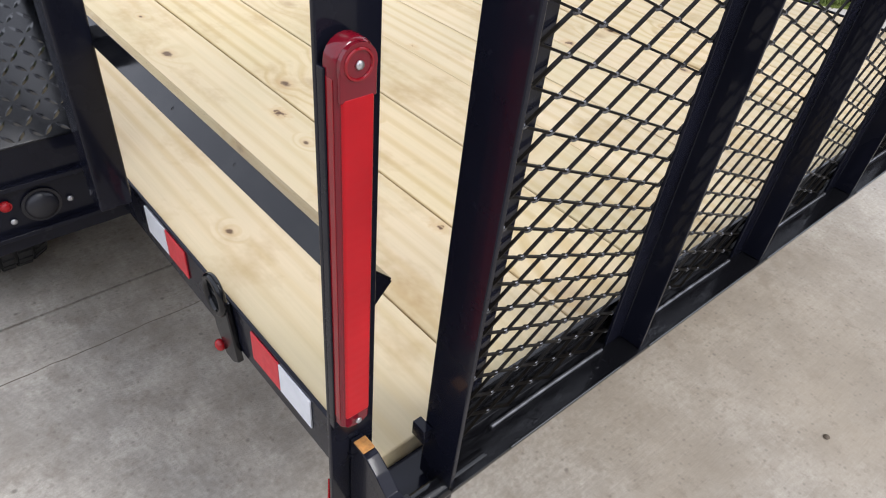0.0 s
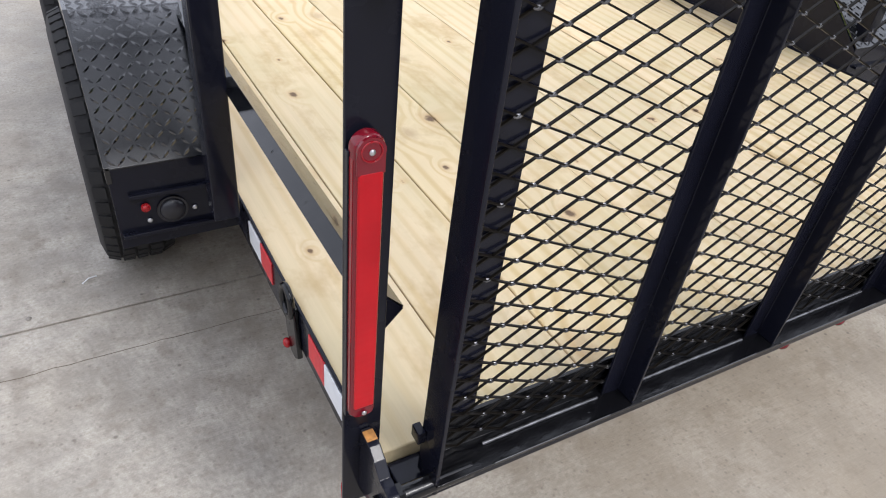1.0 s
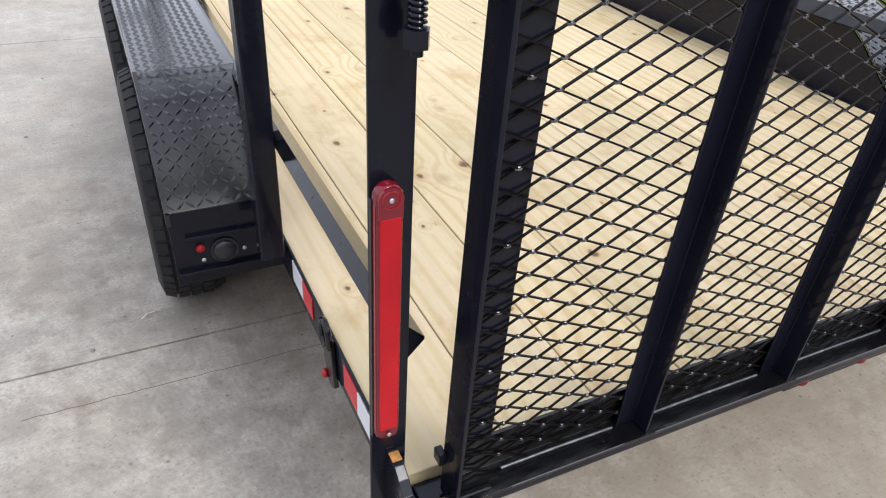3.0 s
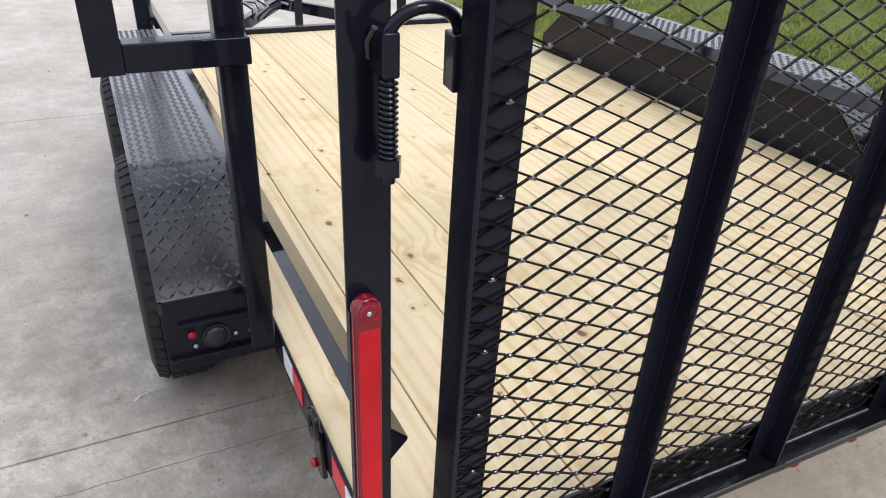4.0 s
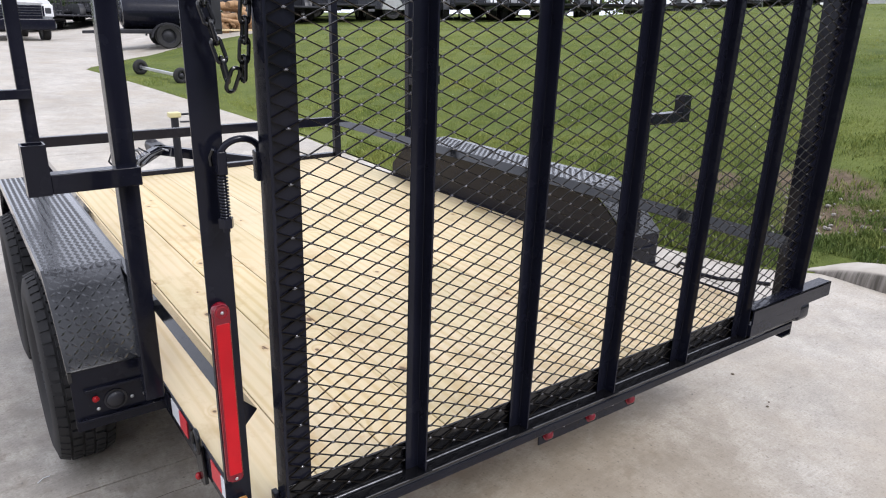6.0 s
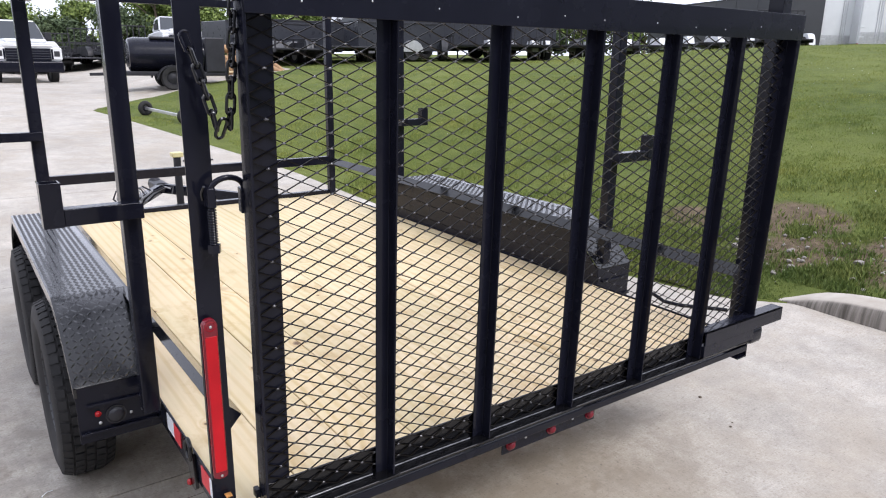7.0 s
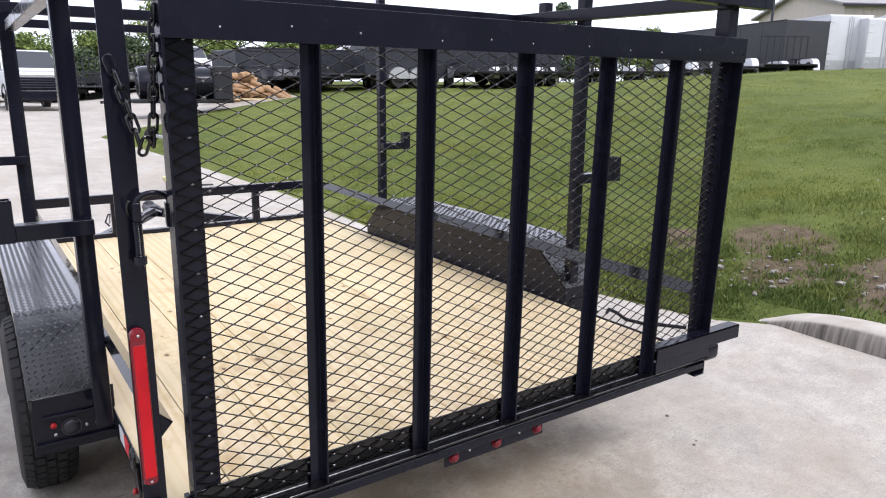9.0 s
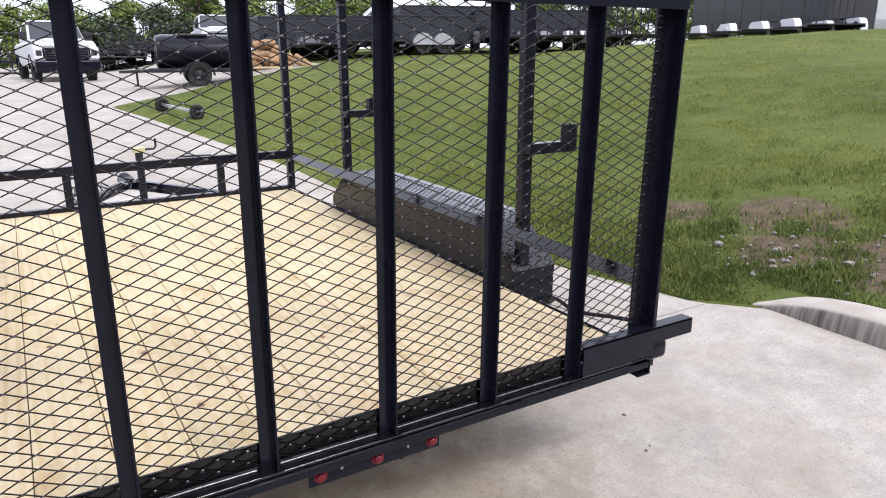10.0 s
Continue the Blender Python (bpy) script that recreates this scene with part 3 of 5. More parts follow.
def build_frame():
    t = 0.006
    for x, s in ((X0, 1), (X1, -1)):
        prof = [(x, DECK + 0.002), (x, DECK - 0.082), (x + s * 0.06, DECK - 0.082), (x + s * 0.06, DECK - 0.076), (x + s * t, DECK - 0.076), (x + s * t, DECK + 0.002)]
        part("side_rail", prism([(a - s * 0.004, b) for a, b in prof], along_y, Y0 - 0.02, Y1 + 0.05, 0.0015), BLACK, trailer)
    for k in range(6):
        y = 0.5 + k * 0.58
        part("cross_member", box(X0 + 0.01, X1 - 0.01, y, y + 0.04, DECK - 0.1, DECK - 0.041, 0.002), BLACK, trailer)
    part("rear_cross_member", box(X0 + 0.012, X1 - 0.02, 0.018, 0.079, DECK - 0.047, DECK - 0.022, 0.003), BLACK, trailer)
    part("rear_edge_plate", box(0.128, X1 - 0.02, 0.048, 0.0805, DECK - 0.016, DECK - 0.004, 0.002), RAIL, trailer, "glossy black rear edge plate of the deck")
    part("front_cross_member", box(X0 - 0.008, X1 + 0.008, Y1 + 0.003, Y1 + 0.055, DECK - 0.09, DECK + 0.028, 0.003), BLACK, trailer)


def build_deck():
    n = 11
    rng = random.Random(4)
    for k in range(n):
        x = 0.027 + k * 0.1873
        x = max(x, X0)
        bm = box(x + 0.0012, min(0.027 + (k + 1) * 0.1873, X1) - 0.0012, Y0 + 0.031 + rng.uniform(0, 0.008), Y1 - 0.002, DECK - 0.038, DECK + rng.uniform(-0.0025, 0.001), 0.003)
        part("deck_board", bm, WOOD, trailer)


def post(x0, x1, y0, y1, z0, z1):
    part("post", box(x0, x1, y0, y1, z0, z1, 0.004), BLACK, trailer)


def build_posts():
    t = 0.006
    # rear corner posts: angle iron, one leg facing back
    for xa, xc, s in ((-0.020, 0.033, 1), (2.178, 2.125, -1)):
        prof = [(xa, 0.082), (xc, 0.082), (xc, 0.14), (xc - s * t, 0.14), (xc - s * t, 0.082 + t), (xa, 0.082 + t)]
        part("corner_post", prism(prof, along_z, 0.40, 2.12, 0.0015), BLACK, trailer)
    for xa, ya in ((-0.037, 0.703), (-0.052, 2.86), (2.15, 0.85), (2.15, 2.77)):
        post(xa, xa + (0.062 if xa < -0.05 else 0.05), ya, ya + 0.05, 0.49, 2.105)
    post(0.02, 0.07, 3.67, 3.72, 0.47, 2.08)
    post(2.06, 2.11, 3.67, 3.72, 0.47, 2.08)


def build_hooks():
    for ya, xi, xo, dz in ((0.654, 0.012, -0.236, 0.0), (2.811, 0.0, -0.236, 0.0), (0.801, 2.15, 2.405, -0.02), (2.721, 2.15, 2.365, -0.007)):
        s = -1 if xo < 0 else 1
        dz += 0.003
        arm = part("hook_arm", box(min(xi, xo - s * 0.05), max(xi, xo - s * 0.05), ya + 0.001, ya + 0.049, 1.105 + dz, 1.151 + dz, 0.003), BLACK, trailer)
        xm = xo - s * 0.025
        part("hook_stub", hollow((xm, ya + 0.025, 1.104 + dz), (xm, ya + 0.025, 1.222 + dz), 0.05), BLACK, arm)


def build_side_rails():
    # unequal angle iron with its ridge upward, the long leg inside
    for s, xc in ((1, 0.0), (-1, 2.116)):
        def at(u, v):
            return (xc + s * u, v)
        outer = [at(0.008, 0.758), at(0.026, 0.777), at(0.065, 0.738), at(0.0605, 0.7335), at(0.026, 0.768), at(0.0125, 0.7535)]
        rail = part("top_rail", prism(outer, along_y, 0.10, 3.72, 0.0008), RAIL, trailer, "black angle iron top rail beaded with water")
        part("rail_end_cap", prism([at(0.0095, 0.7575), at(0.026, 0.7745), at(0.063, 0.7375), at(0.022, 0.692)], along_y, 0.0975, 0.1035), BLACK, rail)
    part("front_rail", box(0.02, 2.11, 3.672, 3.718, 0.728, 0.79, 0.004), BLACK, trailer)
    for x in (0.515, 1.525):
        part("front_rail_upright", box(x, x + 0.05, 3.675, 3.715, DECK + 0.02, 0.728, 0.003), BLACK, trailer)


def build_rack():
    for x, za, zb in ((-0.002, 1.815, 1.822), (2.118, 1.85, 1.885)):
        part("rack_rail", beam((x, 0.08, za), (x, 2.80, zb), 0.05, 0.05), BLACK, trailer)
    for y, z, xr in ((0.05, 1.856, 2.305), (1.30, 1.863, 2.345), (2.72, 1.904, 2.345)):
        bar = part("rack_crossbar", beam((-0.179, y, z), (xr - 0.051, y, z), 0.05, 0.055), BLACK, trailer)
        for x in (-0.204, xr - 0.026):
            part("crossbar_stub", merged(hollow((x, y, z + 0.02), (x, y, z + 0.1), 0.05), box(x - 0.025, x + 0.025, y - 0.025, y + 0.025, z - 0.0275, z + 0.0199, 0.002)), BLACK, bar)
    part("rack_front_bar", beam((0.02, 3.695, 1.90), (2.05, 3.695, 1.90), 0.05, 0.05), BLACK, trailer)


def fender_lumps(rows, x0, x1):
    """Raised bars of tread plate on a strip given as (y, z) points."""
    bm = bmesh.new()
    step = 0.0205
    for (ya, za), (yb, zb) in zip(rows, rows[1:]):
        d = Vector((0, yb - ya, zb - za))
        ln = d.length
        d.normalize()
        nrm = Vector((1, 0, 0)).cross(d)
        n = int(ln / step)
        m = int((x1 - x0 - 0.012) / step)
        for j in range(n):
            for i in range(m):
                c = Vector((x0 + 0.011 + i * step, ya, za)) + d * ((j + 0.5) * ln / n)
                s = 1 if (i + j) % 2 else -1
                a = (Vector((s, 0, 0)) + d).normalized()
                b = nrm.cross(a)
                L, W, H = 0.0122, 0.0031, 0.0029
                lo = [c - a * L, c - a * L * 0.4 - b * W, c + a * L * 0.4 - b * W, c + a * L, c + a * L * 0.4 + b * W, c - a * L * 0.4 + b * W]
                hi = [c - a * L * 0.45 + nrm * H, c + a * L * 0.45 + nrm * H]
                v = [bm.verts.new(p) for p in lo + hi]
                for f in ((0, 1, 6), (1, 2, 7, 6), (2, 3, 7), (3, 4, 7), (4, 5, 6, 7), (5, 0, 6)):
                    face(bm, [v[k] for k in f])
    return bm


def build_fender(x0, x1, outer):
    bend = [(0.838, 0.568), (0.872, 0.597), (0.905, 0.626), (0.970, 0.681), (1.05, 0.735), (1.14, 0.772)]
    rows = bend + [(3.74 - y, z) for y, z in reversed(bend)]
    t = 0.004
    prof = rows + [(y, z - t) for y, z in reversed(rows)]
    fender = part("fender", prism([(y, z) for y, z in prof], lambda u, v, a: (a, u, v), x0, x1), TREAD, trailer, "black diamond tread plate fender")
    lumps = part("tread_pattern", fender_lumps(rows, x0, x1), KNOT, fender, smooth=50)
    tagged(lumps, kind="stuff")
    xs = (x0, x0 + t) if outer < 0 else (x1 - t, x1)
    # rolled lip along the outer edge
    lip = [(y, z + 0.001) for y, z in rows] + [(y, z - 0.035) for y, z in reversed(rows)]
    part("fender_lip", prism(lip, lambda u, v, a: (a, u, v), xs[0] - 0.003, xs[1] + 0.003, 0.001), TREAD, fender)
    # drop plates at both ends
    for y in (0.84, 2.896):
        part("end_plate", box(x0, x1 + (0.012 if outer < 0 else 0), y, y + t, 0.375, 0.566, 0.0012), BLACK, fender)
        part("end_ledge", box(x0 + 0.03, x1 - 0.012, y - 0.012, y, 0.494, 0.503, 0.001), BLACK, fender)
        part("end_flange", box(x0 + 0.005, x1 + 0.0, y - 0.014, y, 0.405, 0.413, 0.001), BLACK, fender)
    # inner wall
    xi = x1 if outer < 0 else x0
    wall = [(0.846, 0.40)] + [(y + 0.004, z - 0.007) for y, z in rows[:6]] + [(y - 0.004, z - 0.007) for y, z in rows[6:]] + [(2.894, 0.40)]
    part("inner_panel", prism(wall, lambda u, v, a: (a, u, v), xi - 0.004, xi + 0.004), BLACK, fender)
    if outer < 0:
        part("clearance_light", merged(ball((-0.146, 0.834, 0.468), 0.008, 0.8, 1), lathe([(0.0, 0.0), (0.0095, 0.0), (0.0095, 0.004), (0.0, 0.004)], (-0.146, 0.833, 0.468), "y", 14)), RED_BEAD, fender, "small red clearance bead light")
        part("lamp_lens", merged(ball((-0.095, 0.834, 0.452), 0.026, 0.5, 1, 20), lathe([(0.0, 0.0), (0.031, 0.0), (0.031, 0.003), (0.0, 0.003)], (-0.095, 0.835, 0.452), "y", 24)), SMOKE, fender, "smoky plastic lamp lens")
        for xx, zz in ((-0.142, 0.435), (-0.051, 0.447)):
            part("screw", ball((xx, 0.836, zz), 0.0055, 0.6, 1, 8), STEEL, fender)


def build_wheel(x, y, s):
    """A tyre with tread blocks on a steel rim; s is the outer side."""
    c = (x, y, 0.335)
    prof = [(0.205, -0.07), (0.23, -0.088), (0.28, -0.095), (0.315, -0.086), (0.329, -0.07), (0.332, -0.03), (0.333, 0.0), (0.332, 0.03), (0.329, 0.07), (0.315, 0.086), (0.28, 0.095), (0.23, 0.088), (0.205, 0.07)]
    wheel = part("wheel", lathe([(0.0, s * 0.045), (0.06, s * 0.05), (0.07, s * 0.02), (0.16, s * 0.01), (0.19, s * 0.03), (0.205, s * 0.07), (0.212, s * 0.075), (0.205, -s * 0.07), (0.0, -s * 0.06)], c, "x", 36), GREY, trailer)
    part("tyre", lathe(prof, c, "x", 56), TYRE, wheel, smooth=50)
    bm = bmesh.new()
    n = 52
    for k in range(n):
        a = math.tau * k / n
        for lane, (h0, h1) in enumerate(((-0.084, -0.056), (-0.048, -0.02), (-0.012, 0.012), (0.02, 0.048), (0.056, 0.084))):
            a0 = a + (lane % 2) * math.pi / n
            a1 = a0 + math.tau / n * 0.72
            r0 = 0.32
            r1 = 0.341 if abs(h0 + h1) < 0.11 else 0.337
            vs = []
            for rr in (r0, r1):
                for aa in (a0, a1):
                    for hh in (h0, h1):
                        edge = 0.012 if (rr == r1 and abs(hh) > 0.08) else 0
                        vs.append(bm.verts.new((x + hh, y + (rr - edge) * math.cos(aa), 0.335 + (rr - edge) * math.sin(aa))))
            for f in ((4, 5, 7, 6), (0, 1, 5, 4), (2, 6, 7, 3), (0, 4, 6, 2), (1, 3, 7, 5)):
                face(bm, [vs[i] for i in f])
    tagged(part("tyre_tread", bm, TYRE, wheel, smooth=0), kind="stuff")


def build_tail_light():
    w, z0, z1 = 0.0165, 0.608, 1.0005
    bm = bmesh.new()
    seg = 10

    def outline(k, inset):
        ww = w - inset
        pts = []
        for i in range(seg + 1):
            a = math.pi * i / seg
            pts.append((ww * math.cos(a), z1 - w + ww * math.sin(a) * 1.0))
        for i in range(seg + 1):
            a = math.pi + math.pi * i / seg
            pts.append((ww * math.cos(a) * (1.0), z0 + 0.008 + ww * 0.45 * math.sin(a)))
        return [bm.verts.new((-0.002 + a, k, b)) for a, b in pts]

    rings = [outline(0.0765, 0.0), outline(0.066, 0.0), outline(0.0615, 0.004)]
    for a, b in zip(rings, rings[1:]):
        for i in range(len(a)):
            face(bm, (a[i], a[(i + 1) % len(a)], b[(i + 1) % len(b)], b[i]))
    face(bm, rings[-1])
    light = part("tail_light", bm, LENS_DARK, trailer, "long red stop and turn lamp")
    part("raised_lens", box(-0.0150, 0.0110, 0.0592, 0.064, 0.628, 0.962, 0.0022), LENS, light)
    part("lens_side", box(-0.0189, -0.0182, 0.0655, 0.074, 0.625, 0.975, 0.0003), LENS_EDGE, light, "deep red lens side")
    part("lamp_cap", merged(lathe([(0.0, 0.0), (0.0148, 0.0), (0.0148, 0.0035), (0.0, 0.0035)], (-0.002, 0.0595, 0.984), "y", 22), box(-0.0168, 0.0128, 0.0597, 0.0635, 0.959, 0.983, 0.001)), LENS_DARK, light, "dark red end cap")
    part("cap_ring", pipe([(-0.002 + 0.0105 * math.cos(a), 0.0592, 0.984 + 0.0105 * math.sin(a)) for a in (math.tau * k / 24 for k in range(24))], 0.0012, 6, closed=True), LENS_EDGE, light)
    for z in (0.984, 0.619):
        part("screw", ball((0.0 - 0.002, 0.0585, z), 0.0034, 0.6, 1, 10), STEEL, light)
    part("rub_gasket", box(-0.0205, 0.0165, 0.0735, 0.0819, 0.604, 0.980, 0.001), BLACK, light)


def build_latch():
    y, x = 0.050, 0.017
    bend = [(x + 0.035 - 0.035 * math.cos(a), y - 0.006 * math.sin(a), 1.281 + 0.0265 * math.sin(a)) for a in (math.pi * k / 12 for k in range(1, 12))]
    latch = part("gate_latch", pipe([(x, y, 1.21), (x, y, 1.281)] + bend + [(x + 0.07, y - 0.004, 1.278), (x + 0.07, y - 0.004, 1.235)], 0.0062, 12), BLACK, trailer, "spring loaded gate latch")
    # the sleeve is welded to the post, the keeper to the gate
    part("sleeve", box(x - 0.0085, x + 0.0085, y - 0.010, 0.0815, 1.246, 1.288, 0.003), BLACK, latch)
    part("sleeve_weld", pipe([(x - 0.014, y - 0.004, 1.292), (x - 0.017, y + 0.006, 1.278), (x - 0.014, y + 0.012, 1.262)], 0.003, 8), WET, latch)
    part("keeper", prism([(x + 0.056, y - 0.020), (x + 0.092, y - 0.020), (x + 0.092, y + 0.010), (x + 0.060, y + 0.010)], along_z, 1.231, 1.284, 0.002), BLACK, latch)
    n = 14
    pts = []
    for k in range(n * 12 + 1):
        a = math.tau * k / 12
        pts.append((x + 0.0082 * math.cos(a), y + 0.0082 * math.sin(a), 1.246 - (1.246 - 1.168) * k / (n * 12)))
    part("spring", pipe(pts, 0.0019, 6), BLACK, latch)
    part("rod", pipe([(x, y, 1.16), (x, y, 1.25)], 0.006, 8), BLACK, latch)
    part("nut", merged(lathe([(0.0, 0), (0.0135, 0), (0.0135, 0.018), (0.0, 0.018)], (x, y, 1.150), "z", 6), pipe([(x, y, 1.142), (x, y, 1.152)], 0.007, 10)), BLACK, latch)


def chain_link(centre, along, side, L=0.021, W=0.0095, r=0.0034):
    along, side = Vector(along).normalized(), Vector(side)
    side = (side - along * side.dot(along)).normalized()
    pts = []
    for k in range(16):
        a = math.tau * k / 16
        c, s = math.cos(a), math.sin(a)
        pts.append(Vector(centre) + along * ((L - W) * (1 if c > 0 else -1 if c < 0 else 0) + W * c) + side * (W * s))
    return pipe(pts, r, 6, closed=True)


def build_chain():
    def curve(u):
        a, b = Vector((-0.004, 0.058, 1.575)), Vector((0.076, 0.0, 1.70))
        p = a.lerp(b, u)
        pts = [(0.0, 1.575), (0.18, 1.52), (0.36, 1.455), (0.46, 1.412), (0.54, 1.404), (0.62, 1.425), (0.72, 1.50), (0.86, 1.60), (1.0, 1.70)]
        for (u0, z0), (u1, z1) in zip(pts, pts[1:]):
            if u <= u1:
                p.z = z0 + (z1 - z0) * (u - u0) / (u1 - u0)
                break
        if u > 0.6:
            p.x = 0.058 + 0.018 * (u - 0.6) / 0.4
        return p
    samples = [curve(k / 400) for k in range(401)]
    dist, last, at = 0.0, samples[0], []
    nxt = 0.0
    for p in samples[1:]:
        dist += (p - last).length
        if dist >= nxt:
            at.append((p.copy(), (p - last).normalized()))
            nxt += 0.031
        last = p
    chain = part("chain", chain_link(at[0][0], at[0][1], (1, 0, 0)), BLACK, trailer, "black safety chain hanging in a loop")
    for k, (p, d) in enumerate(at[1:]):
        part("chain_link", chain_link(p, d, (1, 0.3, 0) if k % 2 else (0, 1, 0.2)), WET, chain)


def build_tail_details():
    # reflective tape on the side rail
    for y0, y1, mat in ((0.618, 0.697, TAPE_W), (0.547, 0.618, TAPE_R), (0.275, 0.348, TAPE_R), (0.198, 0.275, TAPE_W)):
        part("reflective_tape", box(0.0245, 0.0265, y0 + 0.001, y1 - 0.001, 0.432, 0.484), mat, trailer)
    ring = [(0.016, 0.428 + 0.024 * math.cos(a), 0.495 + 0.03 * math.sin(a)) for a in (math.tau * k / 20 for k in range(20))]
    hook = part("tie_down", merged(prism([(0.384, 0.392), (0.402, 0.378), (0.425, 0.378), (0.446, 0.42), (0.452, 0.492), (0.404, 0.492)], lambda u, v, a: (a, u, v), 0.017, 0.0265, 0.002), pipe(ring, 0.0065, 8, closed=True)), WET, trailer, "black tie down ring plate")
    part("clearance_light", ball((0.014, 0.436, 0.388), 0.010, 0.8, 0), RED_BEAD, hook)
    # lamp plate under the rear member
    plate = part("lamp_plate", merged(box(0.835, 1.24, 0.048, 0.052, 0.386, 0.448, 0.001), box(0.835, 1.24, 0.048, 0.13, 0.444, 0.448, 0.001)), BLACK, trailer, "black plate with three red lamps")
    for x in (0.868, 1.038, 1.213):
        part("red_lamp", merged(ball((x, 0.043, 0.413), 0.0145, 0.85, 1, 16), lathe([(0, 0), (0.019, 0), (0.019, 0.003), (0, 0.003)], (x, 0.0445, 0.413), "y", 18)), LENS_DARK, plate)
    for x in (0.93, 1.135):
        part("screw", ball((x, 0.047, 0.418), 0.0045, 0.6, 1, 8), STEEL, plate)
    # gate hinge at the corner post
    arc = [(0.004 + 0.036 * math.cos(a), 0.494 + 0.036 * math.sin(a)) for a in (math.pi * (0.38 + 0.12 * k) for k in range(10))]
    outline = [(0.0817, 0.43), (0.0817, 0.558), (0.052, 0.557), (0.035, 0.545)] + arc
    hinge = part("gate_hinge", merged(prism(outline, lambda u, v, a: (a, u, v), 0.003, 0.019, 0.0015), box(0.066, 0.0775, 0.036, 0.056, 0.545, 0.566, 0.001)), BLACK, trailer, "heavy black hinge plate")
    part("hinge_pin", pipe([(-0.004, 0.012, 0.486), (0.14, 0.012, 0.486)], 0.013, 14), WET, hinge)
    part("hinge_nut", lathe([(0, 0), (0.019, 0), (0.019, 0.013), (0, 0.013)], (0.022, 0.012, 0.486), "x", 6), WET, hinge)
    part("rust_patch", box(0.0035, 0.0185, 0.058, 0.0758, 0.5575, 0.5600, 0.001), RUST, hinge, "rusty bare patch")
    part("gate_hinge", merged(box(2.045, 2.138, -0.010, 0.07, 0.478, 0.547, 0.018), box(1.7415, 2.06, -0.012, 0.012, 0.505, 0.547, 0.001)), BLACK, trailer, "black corner bracket with rounded lower end")
    # stop bar behind the right end of the gate
    part("gate_stop", merged(box(1.7415, 2.25, -0.014, -0.008, 0.548, 0.603, 0.001), box(1.7415, 2.25, -0.014, 0.035, 0.597, 0.603, 0.001)), BLACK, trailer)
    for k, (mat, dx) in enumerate(((WIRE, 0), (RED_BEAD, 0.004))):
        part("wire", pipe([(0.004 - dx, 0.12, 0.44), (-0.008 - dx, 0.105, 0.41), (-0.012 - dx, 0.09, 0.38), (-0.004 - dx, 0.08, 0.36), (0.006, 0.075, 0.37)], 0.002, 6), mat, trailer)
    # tie-down ring and strap inside the right rear corner
    strap = [(2.055, 0.52, DECK + 0.05), (2.045, 0.50, DECK + 0.075), (2.05, 0.46, DECK + 0.07), (2.07, 0.42, DECK + 0.045), (2.11, 0.36, DECK + 0.036), (2.135, 0.27, DECK + 0.05), (2.14, 0.16, DECK + 0.07)]
    part("tie_strap", pipe(strap, 0.008, 8), BLACK, trailer)


def build_tongue():
    for x in (0.35, 1.77):
        part("tongue_rail", beam((x, 3.72, 0.43), (1.06, 4.95, 0.43), 0.05, 0.08), BLACK, trailer)
    part("coupler", merged(box(1.0, 1.12, 4.88, 5.15, 0.40, 0.47, 0.012), ball((1.06, 5.17, 0.44), 0.06)), DARK, trailer)
    jack = part("jack", merged(pipe([(1.13, 4.62, 0.02), (1.13, 4.62, 0.74)], 0.03, 16), lathe([(0, 0), (0.09, 0), (0.09, 0.012), (0, 0.02)], (1.13, 4.62, gz(1.13, 4.62) + 0.004), "z", 16)), DARK, trailer)
    part("jack_head", box(1.085, 1.175, 4.58, 4.66, 0.735, 0.775, 0.006), YELLOW, jack, "pale yellow jack head")
    part("crank", pipe([(1.17, 4.62, 0.755), (1.25, 4.62, 0.757), (1.265, 4.62, 0.775), (1.265, 4.62, 0.84)], 0.009, 8), DARK, jack)
    for k in range(5):
        p0 = Vector((1.0 - 0.05 * k, 4.35, 0.46))
        pts = [p0 + Vector((0.05 * math.sin(j * 1.3 + k) - 0.03 * j, 0.02 * j, 0.06 * math.sin(j * 1.1 + k * 0.8) + 0.02)) for j in range(8)]
        part("safety_cable", pipe(pts, 0.007, 6), WIRE if k % 2 else DARK, trailer)


build_frame()
build_deck()
build_posts()
build_hooks()
build_side_rails()
build_rack()
build_fender(-0.203, 0.027, -1)
build_fender(2.106, 2.336, 1)
for wx, ws in ((-0.15, -1), (2.27, 1)):
    for wy in (1.425, 2.315):
        build_wheel(wx, wy, ws)
build_tail_light()
build_latch()
build_chain()
build_tail_details()
build_tongue()

# ---------------------------------------------------------------- the ramp gate
GX0, GX1, GZ0, GZ1 = 0.078, 2.068, 0.491, 1.712
BARS = (0.4245, 0.745, 1.078, 1.411, 1.7395)
LEAN = Matrix.Translation((0, 0, GZ0)) @ Matrix.Rotation(math.atan(0.033 / 1.213), 4, "X") @ Matrix.Translation((0, 0, -GZ0))


def gate_part(name, bm, mat, parent, label="", smooth=35):
    bmesh.ops.transform(bm, matrix=LEAN, verts=bm.verts)
    return part(name, bm, mat, parent, label, smooth)


